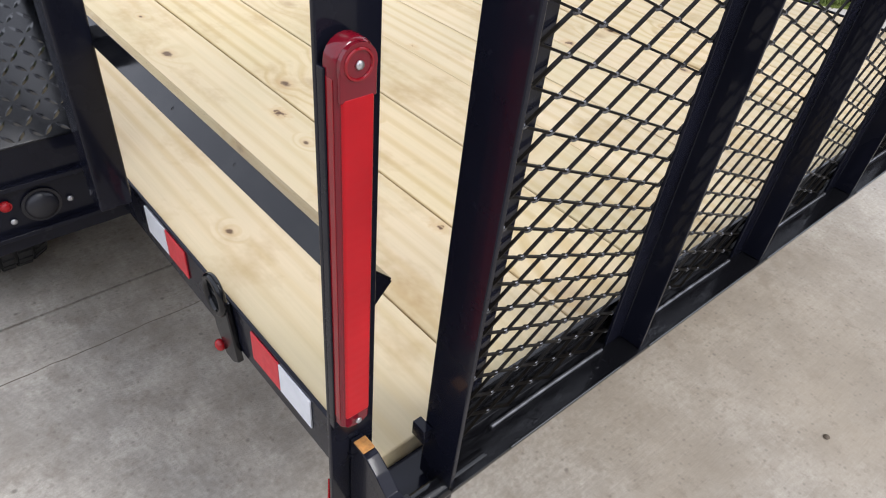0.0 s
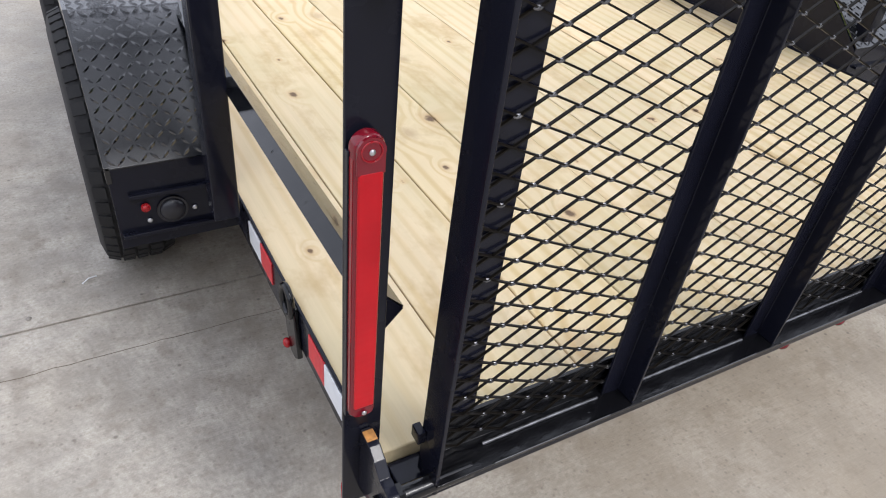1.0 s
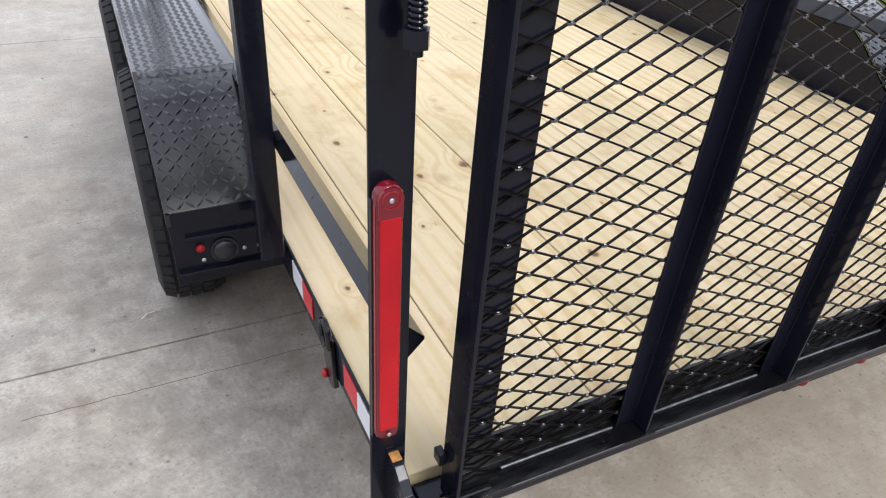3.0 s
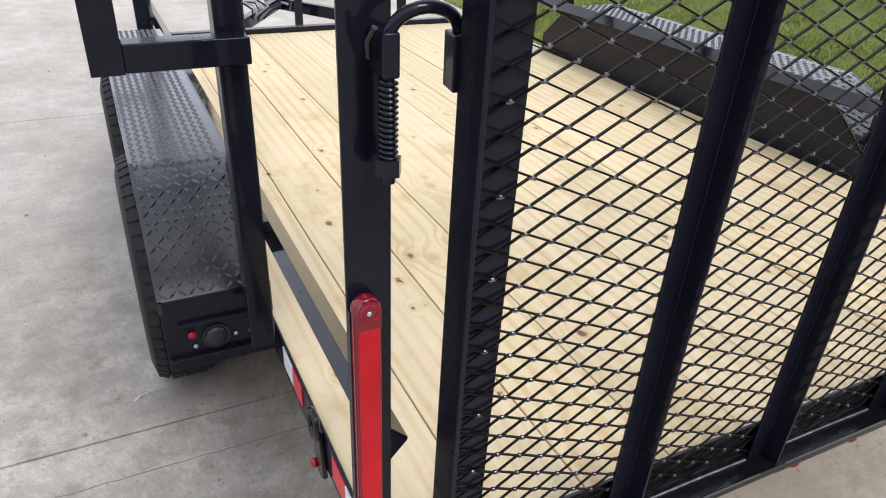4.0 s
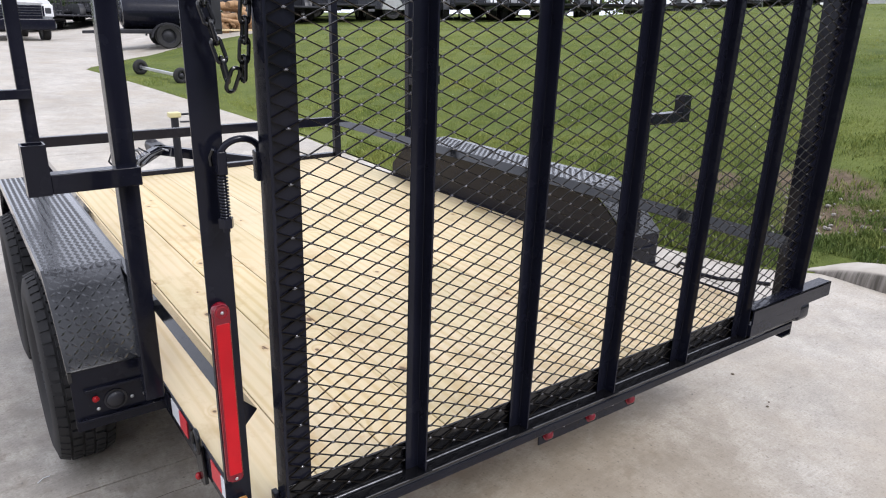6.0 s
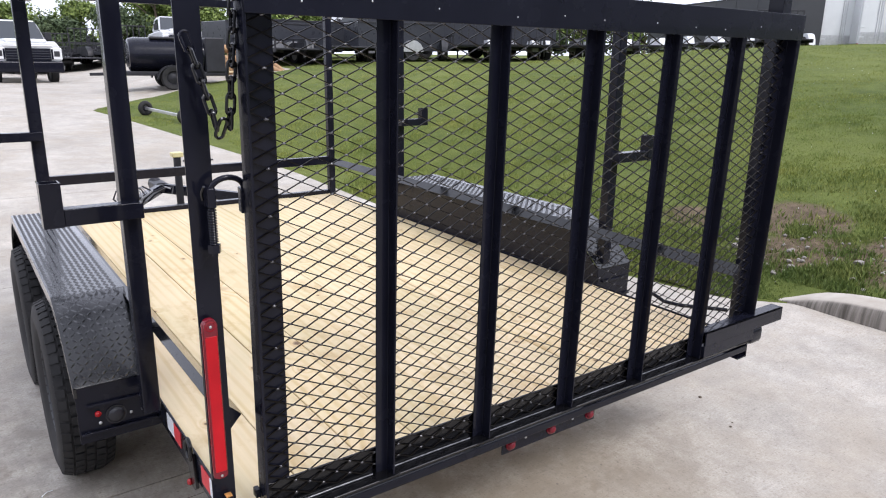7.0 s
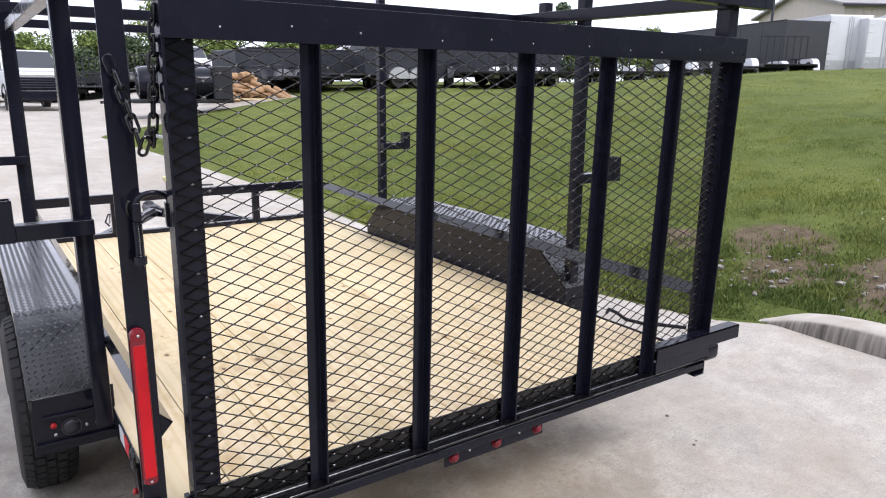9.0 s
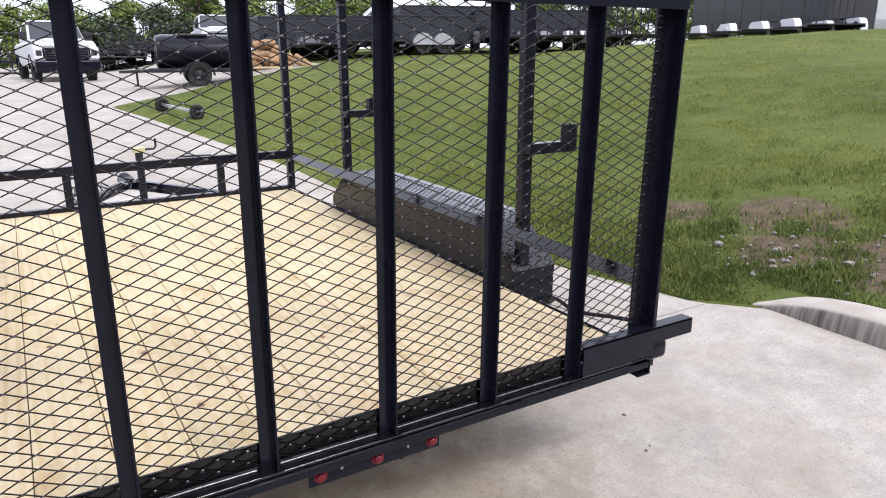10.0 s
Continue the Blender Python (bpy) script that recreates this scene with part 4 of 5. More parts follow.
def build_gate():
    d, t = 0.054, 0.006
    yb = 0.050
    w = 0.075
    # bottom angle first: the whole gate hangs from it
    bottom = [(yb, GZ0 + w), (yb, GZ0), (yb - d, GZ0), (yb - d, GZ0 + t), (yb - t, GZ0 + t), (yb - t, GZ0 + w)]
    gate = gate_part("ramp_gate", prism(bottom, along_x, GX0 + 0.001, GX1 - 0.001, 0.0012), WET, trailer, "black steel ramp gate with expanded metal mesh, raised")
    yf = yb - d - 0.001
    top = [(yb, GZ1), (yf, GZ1), (yf, GZ1 - w - 0.009), (yf + 0.0035, GZ1 - w - 0.009), (yf + 0.0035, GZ1 - t), (yb, GZ1 - t)]
    gate_part("top_bar", prism(top, along_x, GX0 + 0.001, GX1 - 0.001, 0.0012), BLACK, gate)
    for xa, s in ((GX0, 1), (GX1, -1)):
        prof = [(xa, yb), (xa, yb - d + 0.004), (xa + s * t, yb - d + 0.004), (xa + s * t, yb - t), (xa + s * w, yb - t), (xa + s * w, yb)]
        gate_part("stile", prism([(a, b + 0.0005) for a, b in prof], along_z, GZ0 - (0.02 if s > 0 else 0.0), GZ1 - t - 0.0005, 0.0012), BLACK, gate)
    for x in BARS:
        yf, yr = 0.0, 0.0365
        prof = [(x, yf), (x, yr), (x - 0.038, yr), (x - 0.038, yr - 0.0045), (x - 0.0045, yr - 0.0045), (x - 0.0045, yf)]
        gate_part("upright_bar", prism(prof, along_z, GZ0 + t + 0.0005, GZ1 - t - 0.0005, 0.001), BLACK, gate)
    # expanded metal: zigzag strands that meet at the knots
    lw, sw, th = 0.07312, 0.03406, 0.0023
    x_lo, x_hi, z_lo, z_hi = 0.0939, GX1 - 0.014, 0.50435, GZ1 - 0.02
    bm = bmesh.new()
    rows = int((z_hi - z_lo) / (sw / 2))
    cols = int((x_hi - x_lo) / lw * 2)
    for r in range(rows):
        zc = z_lo + (r + 0.5) * sw / 2
        ring_last = None
        for c in range(cols + 1):
            x = x_lo + c * lw / 2
            up = (c + r) % 2 == 0
            z = zc + (sw / 4 - th * 0.2) * (1 if up else -1)
            y = 0.0405 + (0.0018 if up else -0.0018)
            ring = [bm.verts.new((x, y + a, z + b)) for a, b in ((-0.0017, -th / 2), (0.0017, -th / 2), (0.0017, th / 2), (-0.0017, th / 2))]
            if ring_last:
                for i in range(4):
                    face(bm, (ring_last[i], ring_last[(i + 1) % 4], ring[(i + 1) % 4], ring[i]))
            else:
                face(bm, ring)
            ring_last = ring
        face(bm, ring_last)
    tagged(gate_part("expanded_mesh", bm, MESH, gate, "black expanded metal mesh", smooth=0), kind="stuff")
    # rounded, glossy knots where the strands meet, in brighter metal so they glint
    verts, faces = [], []
    ring = [(math.cos(a), math.sin(a)) for a in (math.tau * k / 6 for k in range(6))]
    for r in range(rows - 1):
        zk = z_lo + (r + 1) * sw / 2
        for c in range(1, cols):
            x = x_lo + c * lw / 2
            if (c + r) % 2 == 0 and (GX0 + 0.07 < x < GX1 - 0.07 or (r * 7 + c) % 3 == 0):
                b = len(verts)
                for ra, dy in ((1.0, 0.0), (0.6, -0.0021)):
                    for c6, s6 in ring:
                        verts.append(LEAN @ Vector((x + 0.0058 * ra * c6, 0.0392 + dy, zk + 0.0031 * ra * s6)) - BASE[gate])
                verts.append(LEAN @ Vector((x, 0.0398 - 0.0029, zk)) - BASE[gate])
                for q in range(6):
                    n = (q + 1) % 6
                    faces.append((b + q, b + n, b + 6 + n, b + 6 + q))
                    faces.append((b + 6 + q, b + 6 + n, b + 12))
    me = bpy.data.meshes.new("knot_pattern")
    me.from_pydata([tuple(v) for v in verts], [], faces)
    me.materials.append(STRETCHED)
    me.shade_smooth()
    knots = new("knot_pattern", me)
    knots.parent = gate
    tagged(knots, kind="stuff")
    BASE[knots] = BASE[gate]
    for k in range(6):
        xs = (GX0 + 0.09, *(b + 0.012 for b in BARS))[k]
        xe = (*(b - 0.05 for b in BARS), GX1 - 0.10)[k]
        gate_part("weld_bead", pipe([(xs, 0.030, GZ0 + 0.0085), ((xs + xe) / 2, 0.0305, GZ0 + 0.009), (xe, 0.030, GZ0 + 0.0085)], 0.0030, 8), STRETCHED, gate)
        # gloss strip added to draw the bright line on the lip's near edge
        gate_part("front_edge", pipe([(xs, -0.0035, GZ0 + 0.0065), (xe, -0.0035, GZ0 + 0.0065)], 0.0020, 8), KNOT, gate)
    # weld spots along the frame
    rng = random.Random(9)
    for k in range(11):
        x = GX0 + 0.12 + k * 0.178 + rng.uniform(-0.03, 0.03)
        gate_part("weld_spot", ball((x, -0.0052, GZ1 - 0.052 + rng.uniform(-0.012, 0.006)), 0.0022, 0.6, 1, 8), STEEL, gate)


build_gate()


# ---------------------------------------------------------------- far things
def placed(bm, at, turn):
    """Moves a mesh built round the origin to a place, turned by degrees about z."""
    bmesh.ops.transform(bm, matrix=Matrix.Translation(at) @ Matrix.Rotation(radians(turn), 4, "Z"), verts=bm.verts)
    return bm


def spot(x, y, dz=0.0):
    return Vector((x, y, gz(x, y) + dz))


def wheel_pair(root, at, turn, x, half, r, rim_mat=None):
    for s in (-1, 1):
        c = (x, s * half, r)
        tyre = part("tyre", placed(lathe([(r * 0.58, -0.1), (r * 0.9, -0.12), (r, -0.09), (r, 0.09), (r * 0.9, 0.12), (r * 0.58, 0.1)], c, "y", 24, True), at, turn), TYRE, root)
        part("rim", placed(lathe([(0.0, s * 0.05), (r * 0.2, s * 0.06), (r * 0.5, s * 0.03), (r * 0.6, s * 0.09), (r * 0.6, -s * 0.09), (0.0, -s * 0.09)], c, "y", 20), at, turn), rim_mat or STEEL, tyre)


def loft(sections):
    """A closed body through rings of equal length."""
    bm = bmesh.new()
    rings = [[bm.verts.new(p) for p in sec] for sec in sections]
    n = len(rings[0])
    for a, b in zip(rings, rings[1:]):
        for i in range(n):
            face(bm, (a[i], a[(i + 1) % n], b[(i + 1) % n], b[i]))
    face(bm, rings[0][::-1])
    face(bm, rings[-1])
    return bm


def body_ring(x, w, z0, z1, tuck=0.06, round_=0.08):
    """A ring across a vehicle's body, at x along it."""
    h = w / 2
    return [(x, -h + tuck, z0), (x, h - tuck, z0), (x, h, z0 + 0.12), (x, h, z1 - round_), (x, h - round_, z1), (x, -h + round_, z1), (x, -h, z1 - round_), (x, -h, z0 + 0.12)]


def pickup(x, y, turn, paint, label, dark_front=True):
    """A pickup truck; +x of its own axes is its front."""
    at = spot(x, y, -0.06)
    root = thing("pickup_truck", at, label, "truck")

    def add(name, bm, mat, parent=None, lab=""):
        bmesh.ops.scale(bm, vec=(0.95, 0.95, 1.03), verts=bm.verts)
        return part(name, placed(bm, at, turn), mat, parent or root, lab)

    add("body", loft([body_ring(-2.9, 1.9, 0.55, 1.22), body_ring(-1.0, 2.0, 0.5, 1.25), body_ring(0.9, 2.02, 0.5, 1.28), body_ring(2.2, 2.02, 0.52, 1.3), body_ring(2.72, 1.94, 0.56, 1.22, 0.08, 0.12)]), paint)
    cab = add("cab", loft([body_ring(-1.15, 1.86, 1.2, 1.42), body_ring(-0.95, 1.66, 1.2, 1.94, 0.06, 0.12), body_ring(0.35, 1.64, 1.2, 1.97, 0.06, 0.12), body_ring(1.12, 1.84, 1.2, 1.34)]), paint)
    add("windshield", loft([[(0.45, -0.74, 1.91), (0.45, 0.74, 1.91), (1.12, 0.84, 1.36), (1.12, -0.84, 1.36)], [(0.48, -0.74, 1.925), (0.48, 0.74, 1.925), (1.15, 0.84, 1.375), (1.15, -0.84, 1.375)]]), GLASS, cab)
    for s in (-1, 1):
        add("side_window", loft([[(-0.85, s * 0.865, 1.36), (0.85, s * 0.875, 1.36), (0.35, s * 0.80, 1.85), (-0.8, s * 0.80, 1.85)], [(-0.85, s * 0.885, 1.36), (0.85, s * 0.895, 1.36), (0.35, s * 0.82, 1.85), (-0.8, s * 0.82, 1.85)]]), GLASS, cab)
        add("mirror", box(0.72, 0.86, s * 1.02 - 0.09, s * 1.02 + 0.13 * s + 0.0 if s > 0 else s * 1.02 + 0.09, 1.36, 1.60, 0.02), DARK)
        lamp = add("headlight", box(2.58, 2.78, min(s * 0.66, s * 1.0), max(s * 0.66, s * 1.0), 0.74, 1.10, 0.03), WHITE, None, "clear headlight in a pale frame")
        add("lamp_bezel", box(2.72, 2.795, s * 0.84 - 0.09, s * 0.84 + 0.09, 0.84, 1.01, 0.02), GREY, lamp)
        add("lamp_shade", box(2.70, 2.79, s * 0.70 - 0.03, s * 0.70 + 0.03, 0.76, 1.06, 0.01), BLACK, lamp)
        add("tail_lamp", box(-2.93, -2.85, s * 0.86 - 0.07, s * 0.86 + 0.07, 0.8, 1.18, 0.02), LENS)
        for wx in (-1.85, 1.75):
            arc = [math.pi * k / 12 for k in range(13)]
            add("wheel_arch", loft([[(wx + 0.47 * math.cos(a), s * 1.0 + e, 0.42 + 0.47 * math.sin(a)) for a in arc] + [(wx + 0.40 * math.cos(a), s * 1.0 + e, 0.42 + 0.40 * math.sin(a)) for a in reversed(arc)] for e in (-0.03, 0.03)]), BLACK)
    grille = add("grille", box(2.66, 2.775, -0.66, 0.66, 0.66, 1.08, 0.02), BLACK)
    for k in range(4):
        add("grille_slat", box(2.75, 2.785, -0.66, 0.66, 0.76 + 0.075 * k, 0.785 + 0.075 * k, 0.004), CHARCOAL, grille)
    add("grille_bar", box(2.76, 2.79, -0.72, 0.72, 1.125, 1.165, 0.01), STEEL if dark_front else paint, grille)
    add("front_bumper", box(2.60, 2.86, -1.0, 1.0, 0.36, 0.70, 0.05), BLACK)
    add("hood_bulge", box(1.0, 2.6, -0.62, 0.62, 1.22, 1.36, 0.06), paint)
    add("rear_bumper", box(-3.02, -2.85, -0.95, 0.95, 0.5, 0.72, 0.03), STEEL)
    for wx in (-1.85, 1.75):
        wheel_pair(root, at, turn, wx * 0.95, 0.82, 0.37, DARK)
    return root


def tank_trailer(x, y, turn):
    at = spot(x, y, -0.03)
    root = thing("tank_trailer", at, "black towable tank trailer with a rounded body on one axle", "trailer")

    def add(name, bm, mat, parent=None, lab=""):
        bmesh.ops.scale(bm, vec=(0.92, 0.92, 0.9), verts=bm.verts)
        return part(name, placed(bm, at, turn), mat, parent or root, lab)

    ring = [(math.cos(a), math.sin(a)) for a in (math.tau * k / 20 for k in range(20))]
    secs = [[(px, ry * c, 0.98 + rz * q) for c, q in ring] for px, ry, rz in ((-1.12, 0.42, 0.34), (-1.06, 0.56, 0.46), (-0.9, 0.6, 0.5), (1.0, 0.6, 0.5), (1.1, 0.56, 0.46), (1.16, 0.4, 0.34))]
    add("tank", loft(secs), BLACK)
    add("hatch", box(-0.5, 0.35, -0.36, 0.36, 1.42, 1.5, 0.03), DARK)
    add("locker", box(0.95, 1.5, -0.66, 0.66, 0.5, 1.5, 0.04), DARK)
    add("chassis", box(-1.3, 1.5, -0.62, 0.62, 0.40, 0.52, 0.02), DARK)
    for s in (-1, 1):
        arc = [math.pi * k / 10 for k in range(11)]
        add("mudguard", loft([[(0.0 + 0.44 * math.cos(a), s * 0.85 + e, 0.31 + 0.40 * math.sin(a)) for a in arc] + [(0.0 + 0.40 * math.cos(a), s * 0.85 + e, 0.31 + 0.36 * math.sin(a)) for a in reversed(arc)] for e in (-0.12, 0.12)]), DARK)
        add("drawbar", beam((-1.25, s * 0.45, 0.45), (-2.1, 0, 0.42), 0.06, 0.08, 0.004), DARK)
    jack = add("jack", pipe([(-1.65, 0.02, 0.02), (-1.65, 0.02, 0.62)], 0.03, 10), DARK)
    add("jack_foot", box(-1.77, -1.53, -0.1, 0.14, 0.0, 0.03, 0.005), DARK, jack)
    wheel_pair(root, at, turn, 0.0, 0.78, 0.31, DARK)


def enclosed_trailer(x, y, turn, L, W, H, skin, label, doors=False):
    """Cargo box; its rear end is at -x of its own axes."""
    at = spot(x, y)
    root = thing("enclosed_trailer", at, label, "trailer", "parked trailers")

    def add(name, bm, mat, parent=None, lab=""):
        return part(name, placed(bm, at, turn), mat, parent or root, lab)

    z0 = 0.42
    add("body", box(-L / 2, L / 2, -W / 2, W / 2, z0, z0 + H, 0.03), skin)
    n = max(3, int(L / 1.2))
    for k in range(n + 1):
        px = -L / 2 + 0.02 + (L - 0.04) * k / n
        for s in (-1, 1):
            add("panel_trim", box(px - 0.012, px + 0.012, s * W / 2 - 0.004, s * W / 2 + 0.008, z0 + 0.05, z0 + H - 0.04), skin)
    for s in (-1, 1):
        add("bottom_rail", box(-L / 2 - 0.01, L / 2 + 0.01, s * W / 2 - 0.02, s * W / 2 + 0.015, z0 - 0.06, z0 + 0.04, 0.005), DARK)
        add("roof_trim", box(-L / 2 - 0.01, L / 2 + 0.01, s * W / 2 - 0.02, s * W / 2 + 0.012, z0 + H - 0.05, z0 + H + 0.01, 0.005), DARK if skin is not WHITE else WHITE)
        for wx in (-0.45, 0.35):
            add("fender", loft([[(wx + 0.42 * math.cos(a), s * (W / 2 + 0.1) - 0.13, 0.34 + 0.42 * math.sin(a)) for a in (math.pi * k / 8 for k in range(9))],
                                [(wx + 0.42 * math.cos(a), s * (W / 2 + 0.1) + 0.13, 0.34 + 0.42 * math.sin(a)) for a in (math.pi * k / 8 for k in range(9))]]), STEEL)
    xr = -L / 2
    if doors:
        for s in (-1, 1):
            d = add("rear_door", box(xr - 0.035, xr - 0.003, min(s * 0.015, s * (W / 2 - 0.04)), max(s * 0.015, s * (W / 2 - 0.04)), z0 + 0.03, z0 + H - 0.05, 0.008), skin)
            add("kick_panel", box(xr - 0.042, xr - 0.035, min(s * 0.03, s * (W / 2 - 0.06)), max(s * 0.03, s * (W / 2 - 0.06)), z0 + 0.06, z0 + 0.5), STEEL, d)
            for zz in (0.3, 0.7, 1.5, 1.8):
                add("hinge", box(xr - 0.055, xr - 0.035, s * (W / 2 - 0.16) - 0.09, s * (W / 2 - 0.16) + 0.13 * (1 if s > 0 else 0.7), z0 + zz * H / 2.05 - 0.02, z0 + zz * H / 2.05 + 0.02, 0.004), WHITE, d)
            add("lock_bar", pipe([(xr - 0.05, s * 0.09, z0 + 0.1), (xr - 0.05, s * 0.09, z0 + H - 0.12)], 0.014, 8), STEEL, d)
    for s in (-1, 1):
        add("marker", box(xr - 0.03, xr + 0.01, s * (W / 2 - 0.05) - 0.03, s * (W / 2 - 0.05) + 0.03, z0 - 0.02, z0 + 0.06, 0.005), LENS)
        add("drawbar", beam((L / 2, s * 0.5, 0.45), (L / 2 + 1.1, 0, 0.45), 0.06, 0.1, 0.004), DARK)
    for wx in (-0.45, 0.35):
        wheel_pair(root, at, turn, wx, W / 2 + 0.08, 0.34, GREY)
    return root


def flat_trailer(x, y, turn, L, gate, rails, fender_paint):
    at = spot(x, y)
    root = thing("flatbed_trailer", at, "black open utility trailer with %s fenders%s" % ("white" if fender_paint is WHITE else "dark", " and a raised ramp gate" if gate else ""), "trailer", "parked trailers")

    def add(name, bm, mat, parent=None, lab=""):
        return part(name, placed(bm, at, turn), mat, parent or root, lab)

    W = 1.95
    add("deck", box(-L / 2, L / 2, -W / 2, W / 2, 0.5, 0.56, 0.01), DARK)
    for s in (-1, 1):
        add("side_rail", box(-L / 2, L / 2, s * W / 2 - 0.03, s * W / 2 + 0.03, 0.42, 0.55, 0.008), DARK)
        if rails:
            add("top_rail", box(-L / 2, L / 2, s * W / 2 - 0.025, s * W / 2 + 0.025, 0.86, 0.92, 0.006), DARK)
            for k in range(6):
                px = -L / 2 + 0.03 + (L - 0.06) * k / 5
                add("post", box(px - 0.025, px + 0.025, s * W / 2 - 0.025, s * W / 2 + 0.025, 0.5, 0.9, 0.005), DARK)
        add("fender", loft([[(0.95 * math.cos(a) * (1 if abs(math.cos(a)) < 0.75 else 0.98), s * (W / 2 + 0.16) - 0.12, 0.34 + 0.44 * min(1, 1.45 * math.sin(a))) for a in (math.pi * k / 10 for k in range(11))],
                            [(0.95 * math.cos(a) * (1 if abs(math.cos(a)) < 0.75 else 0.98), s * (W / 2 + 0.16) + 0.12, 0.34 + 0.44 * min(1, 1.45 * math.sin(a))) for a in (math.pi * k / 10 for k in range(11))]]), fender_paint)
        add("drawbar", beam((L / 2, s * 0.6, 0.46), (L / 2 + 1.1, 0, 0.46), 0.06, 0.09, 0.004), DARK)
    add("jack", pipe([(L / 2 + 0.9, 0.1, 0.02), (L / 2 + 0.9, 0.1, 0.95)], 0.035, 8), DARK)
    if gate:
        g = add("ramp_gate", box(-L / 2 - 0.05, -L / 2 - 0.01, -W / 2, W / 2, 0.55, 0.6, 0.004), DARK)
        add("gate_top", box(-L / 2 - 0.05, -L / 2 - 0.01, -W / 2, W / 2, 1.7, 1.75, 0.004), DARK, g)
        for k in range(8):
            py = -W / 2 + 0.025 + (W - 0.05) * k / 7
            add("gate_bar", box(-L / 2 - 0.048, -L / 2 - 0.012, py - 0.02, py + 0.02, 0.58, 1.72, 0.004), DARK, g)
    for wx in (-0.42, 0.42):
        wheel_pair(root, at, turn, wx, W / 2 + 0.14, 0.34, STEEL)
    return root


def tree(x, y, h, spread, seed, leaf, trunk_h=0.28, count=9500, size=0.125):
    rng = random.Random(seed)
    at = spot(x, y, -0.1)
    root = thing("tree", at, "leafy green tree at the far edge of the yard", "tree", "trees behind the yard")
    limbs = []
    bm = pipe([(0, 0, 0), (0.06, 0.02, h * 0.2), (0.02, -0.05, h * 0.5), (0.1, 0.0, h * 0.86)], 0.05 * h ** 0.7 * 0.5, 8)
    for v in bm.verts:
        k = 1 - 0.75 * v.co.z / h
        v.co.x *= k if v.co.z > 0.1 else 1.35
        v.co.y *= k if v.co.z > 0.1 else 1.35
    for k in range(9):
        a, z0 = rng.uniform(0, math.tau), h * rng.uniform(trunk_h, 0.75)
        r = spread * rng.uniform(0.5, 0.95) * (1.1 - 0.55 * z0 / h)
        tip = Vector((r * math.cos(a), r * math.sin(a), z0 + h * rng.uniform(0.08, 0.25)))
        limbs.append((tip, r))
        bm = join(bm, pipe([(0.03, 0, z0), tuple(tip * 0.5 + Vector((0, 0, z0 * 0.5))), tuple(tip)], 0.018 * h ** 0.6, 5))
    bmesh.ops.translate(bm, verts=bm.verts, vec=at)
    part("trunk", bm, BARK, root)
    clumps = [(t, spread * rng.uniform(0.28, 0.5)) for t, _ in limbs]
    for k in range(16):
        a = rng.uniform(0, math.tau)
        z = h * rng.uniform(trunk_h + 0.05, 0.97)
        rr = spread * math.sqrt(rng.random()) * (1.05 - 0.7 * max(0, z / h - 0.45) / 0.55)
        clumps.append((Vector((rr * math.cos(a), rr * math.sin(a), z)), spread * rng.uniform(0.2, 0.42)))
    verts, faces = [], []
    for i in range(count):
        c, r = clumps[rng.randrange(len(clumps))]
        d = Vector((rng.gauss(0, 1), rng.gauss(0, 1), rng.gauss(0, 0.8))).normalized()
        p = c + d * r * rng.random() ** 0.45
        n = (d + Vector((rng.gauss(0, 0.6), rng.gauss(0, 0.6), rng.gauss(0.3, 0.6)))).normalized()
        s = n.orthogonal().normalized()
        s.rotate(Matrix.Rotation(rng.uniform(0, math.tau), 3, n))
        t = n.cross(s)
        q = size * rng.uniform(0.6, 1.4)
        b = len(verts)
        for u, v in ((-0.5, 0), (0, -0.34), (0.55, 0), (0, 0.34)):
            verts.append(tuple(p + s * u * q + t * v * q + n * (0.06 * q if u == 0 else 0)))
        faces.append((b, b + 1, b + 2, b + 3))
    me = bpy.data.meshes.new("crown")
    me.from_pydata(verts, [], faces)
    me.materials.append(leaf)
    crown = new("crown", me)
    crown.parent = root
    BASE[crown] = at


def log_pile(x, y):
    at = spot(x, y)
    rng = random.Random(12)
    for k in range(26):
        a = rng.uniform(0, math.pi)
        c = at + Vector((rng.gauss(0, 0.55), rng.gauss(0, 0.5), 0))
        hgt = max(0.05, 0.95 - 0.8 * math.hypot(c.x - at.x, c.y - at.y)) * rng.random()
        L, r = rng.uniform(0.5, 1.5), rng.uniform(0.05, 0.13)
        d = Vector((math.cos(a), math.sin(a), rng.uniform(-0.25, 0.6))) * L / 2
        c.z += hgt + r
        single("log", pipe([c - d, c + Vector((0, 0, 0.03)), c + d], r, 8), BROWN, "freshly split orange brown log on a pile", "log", "log pile", at=c)
    c = at + Vector((-0.4, -1.3, 0.05))
    single("plank", beam(c - Vector((0.9, 0.1, 0)), c + Vector((0.9, -0.1, 0)), 0.12, 0.05), WOOD, "pale loose plank lying on the grass", "plank", at=c)


def hand_axle(x0, y0, x1, y1):
    a, b = spot(x0, y0, 0.13), spot(x1, y1, 0.13)
    root = thing("wheeled_axle", (a + b) / 2 - Vector((0, 0, 0.13)), "small loose axle with two black wheels on the grass", "axle")
    part("axle_bar", beam(a, b, 0.05, 0.05), STEEL, root)
    d = (b - a).normalized()
    for p in (a, b):
        u = Vector((0, 0, 1))
        v = d.cross(u)
        pts = [p + (u * math.cos(t) + v * math.sin(t)) * 0.10 for t in (math.tau * k / 20 for k in range(20))]
        tyre = part("wheel", pipe(pts, 0.045, 8, closed=True), TYRE, root)
        part("hub", ball(p, 0.055), DARK, tyre)


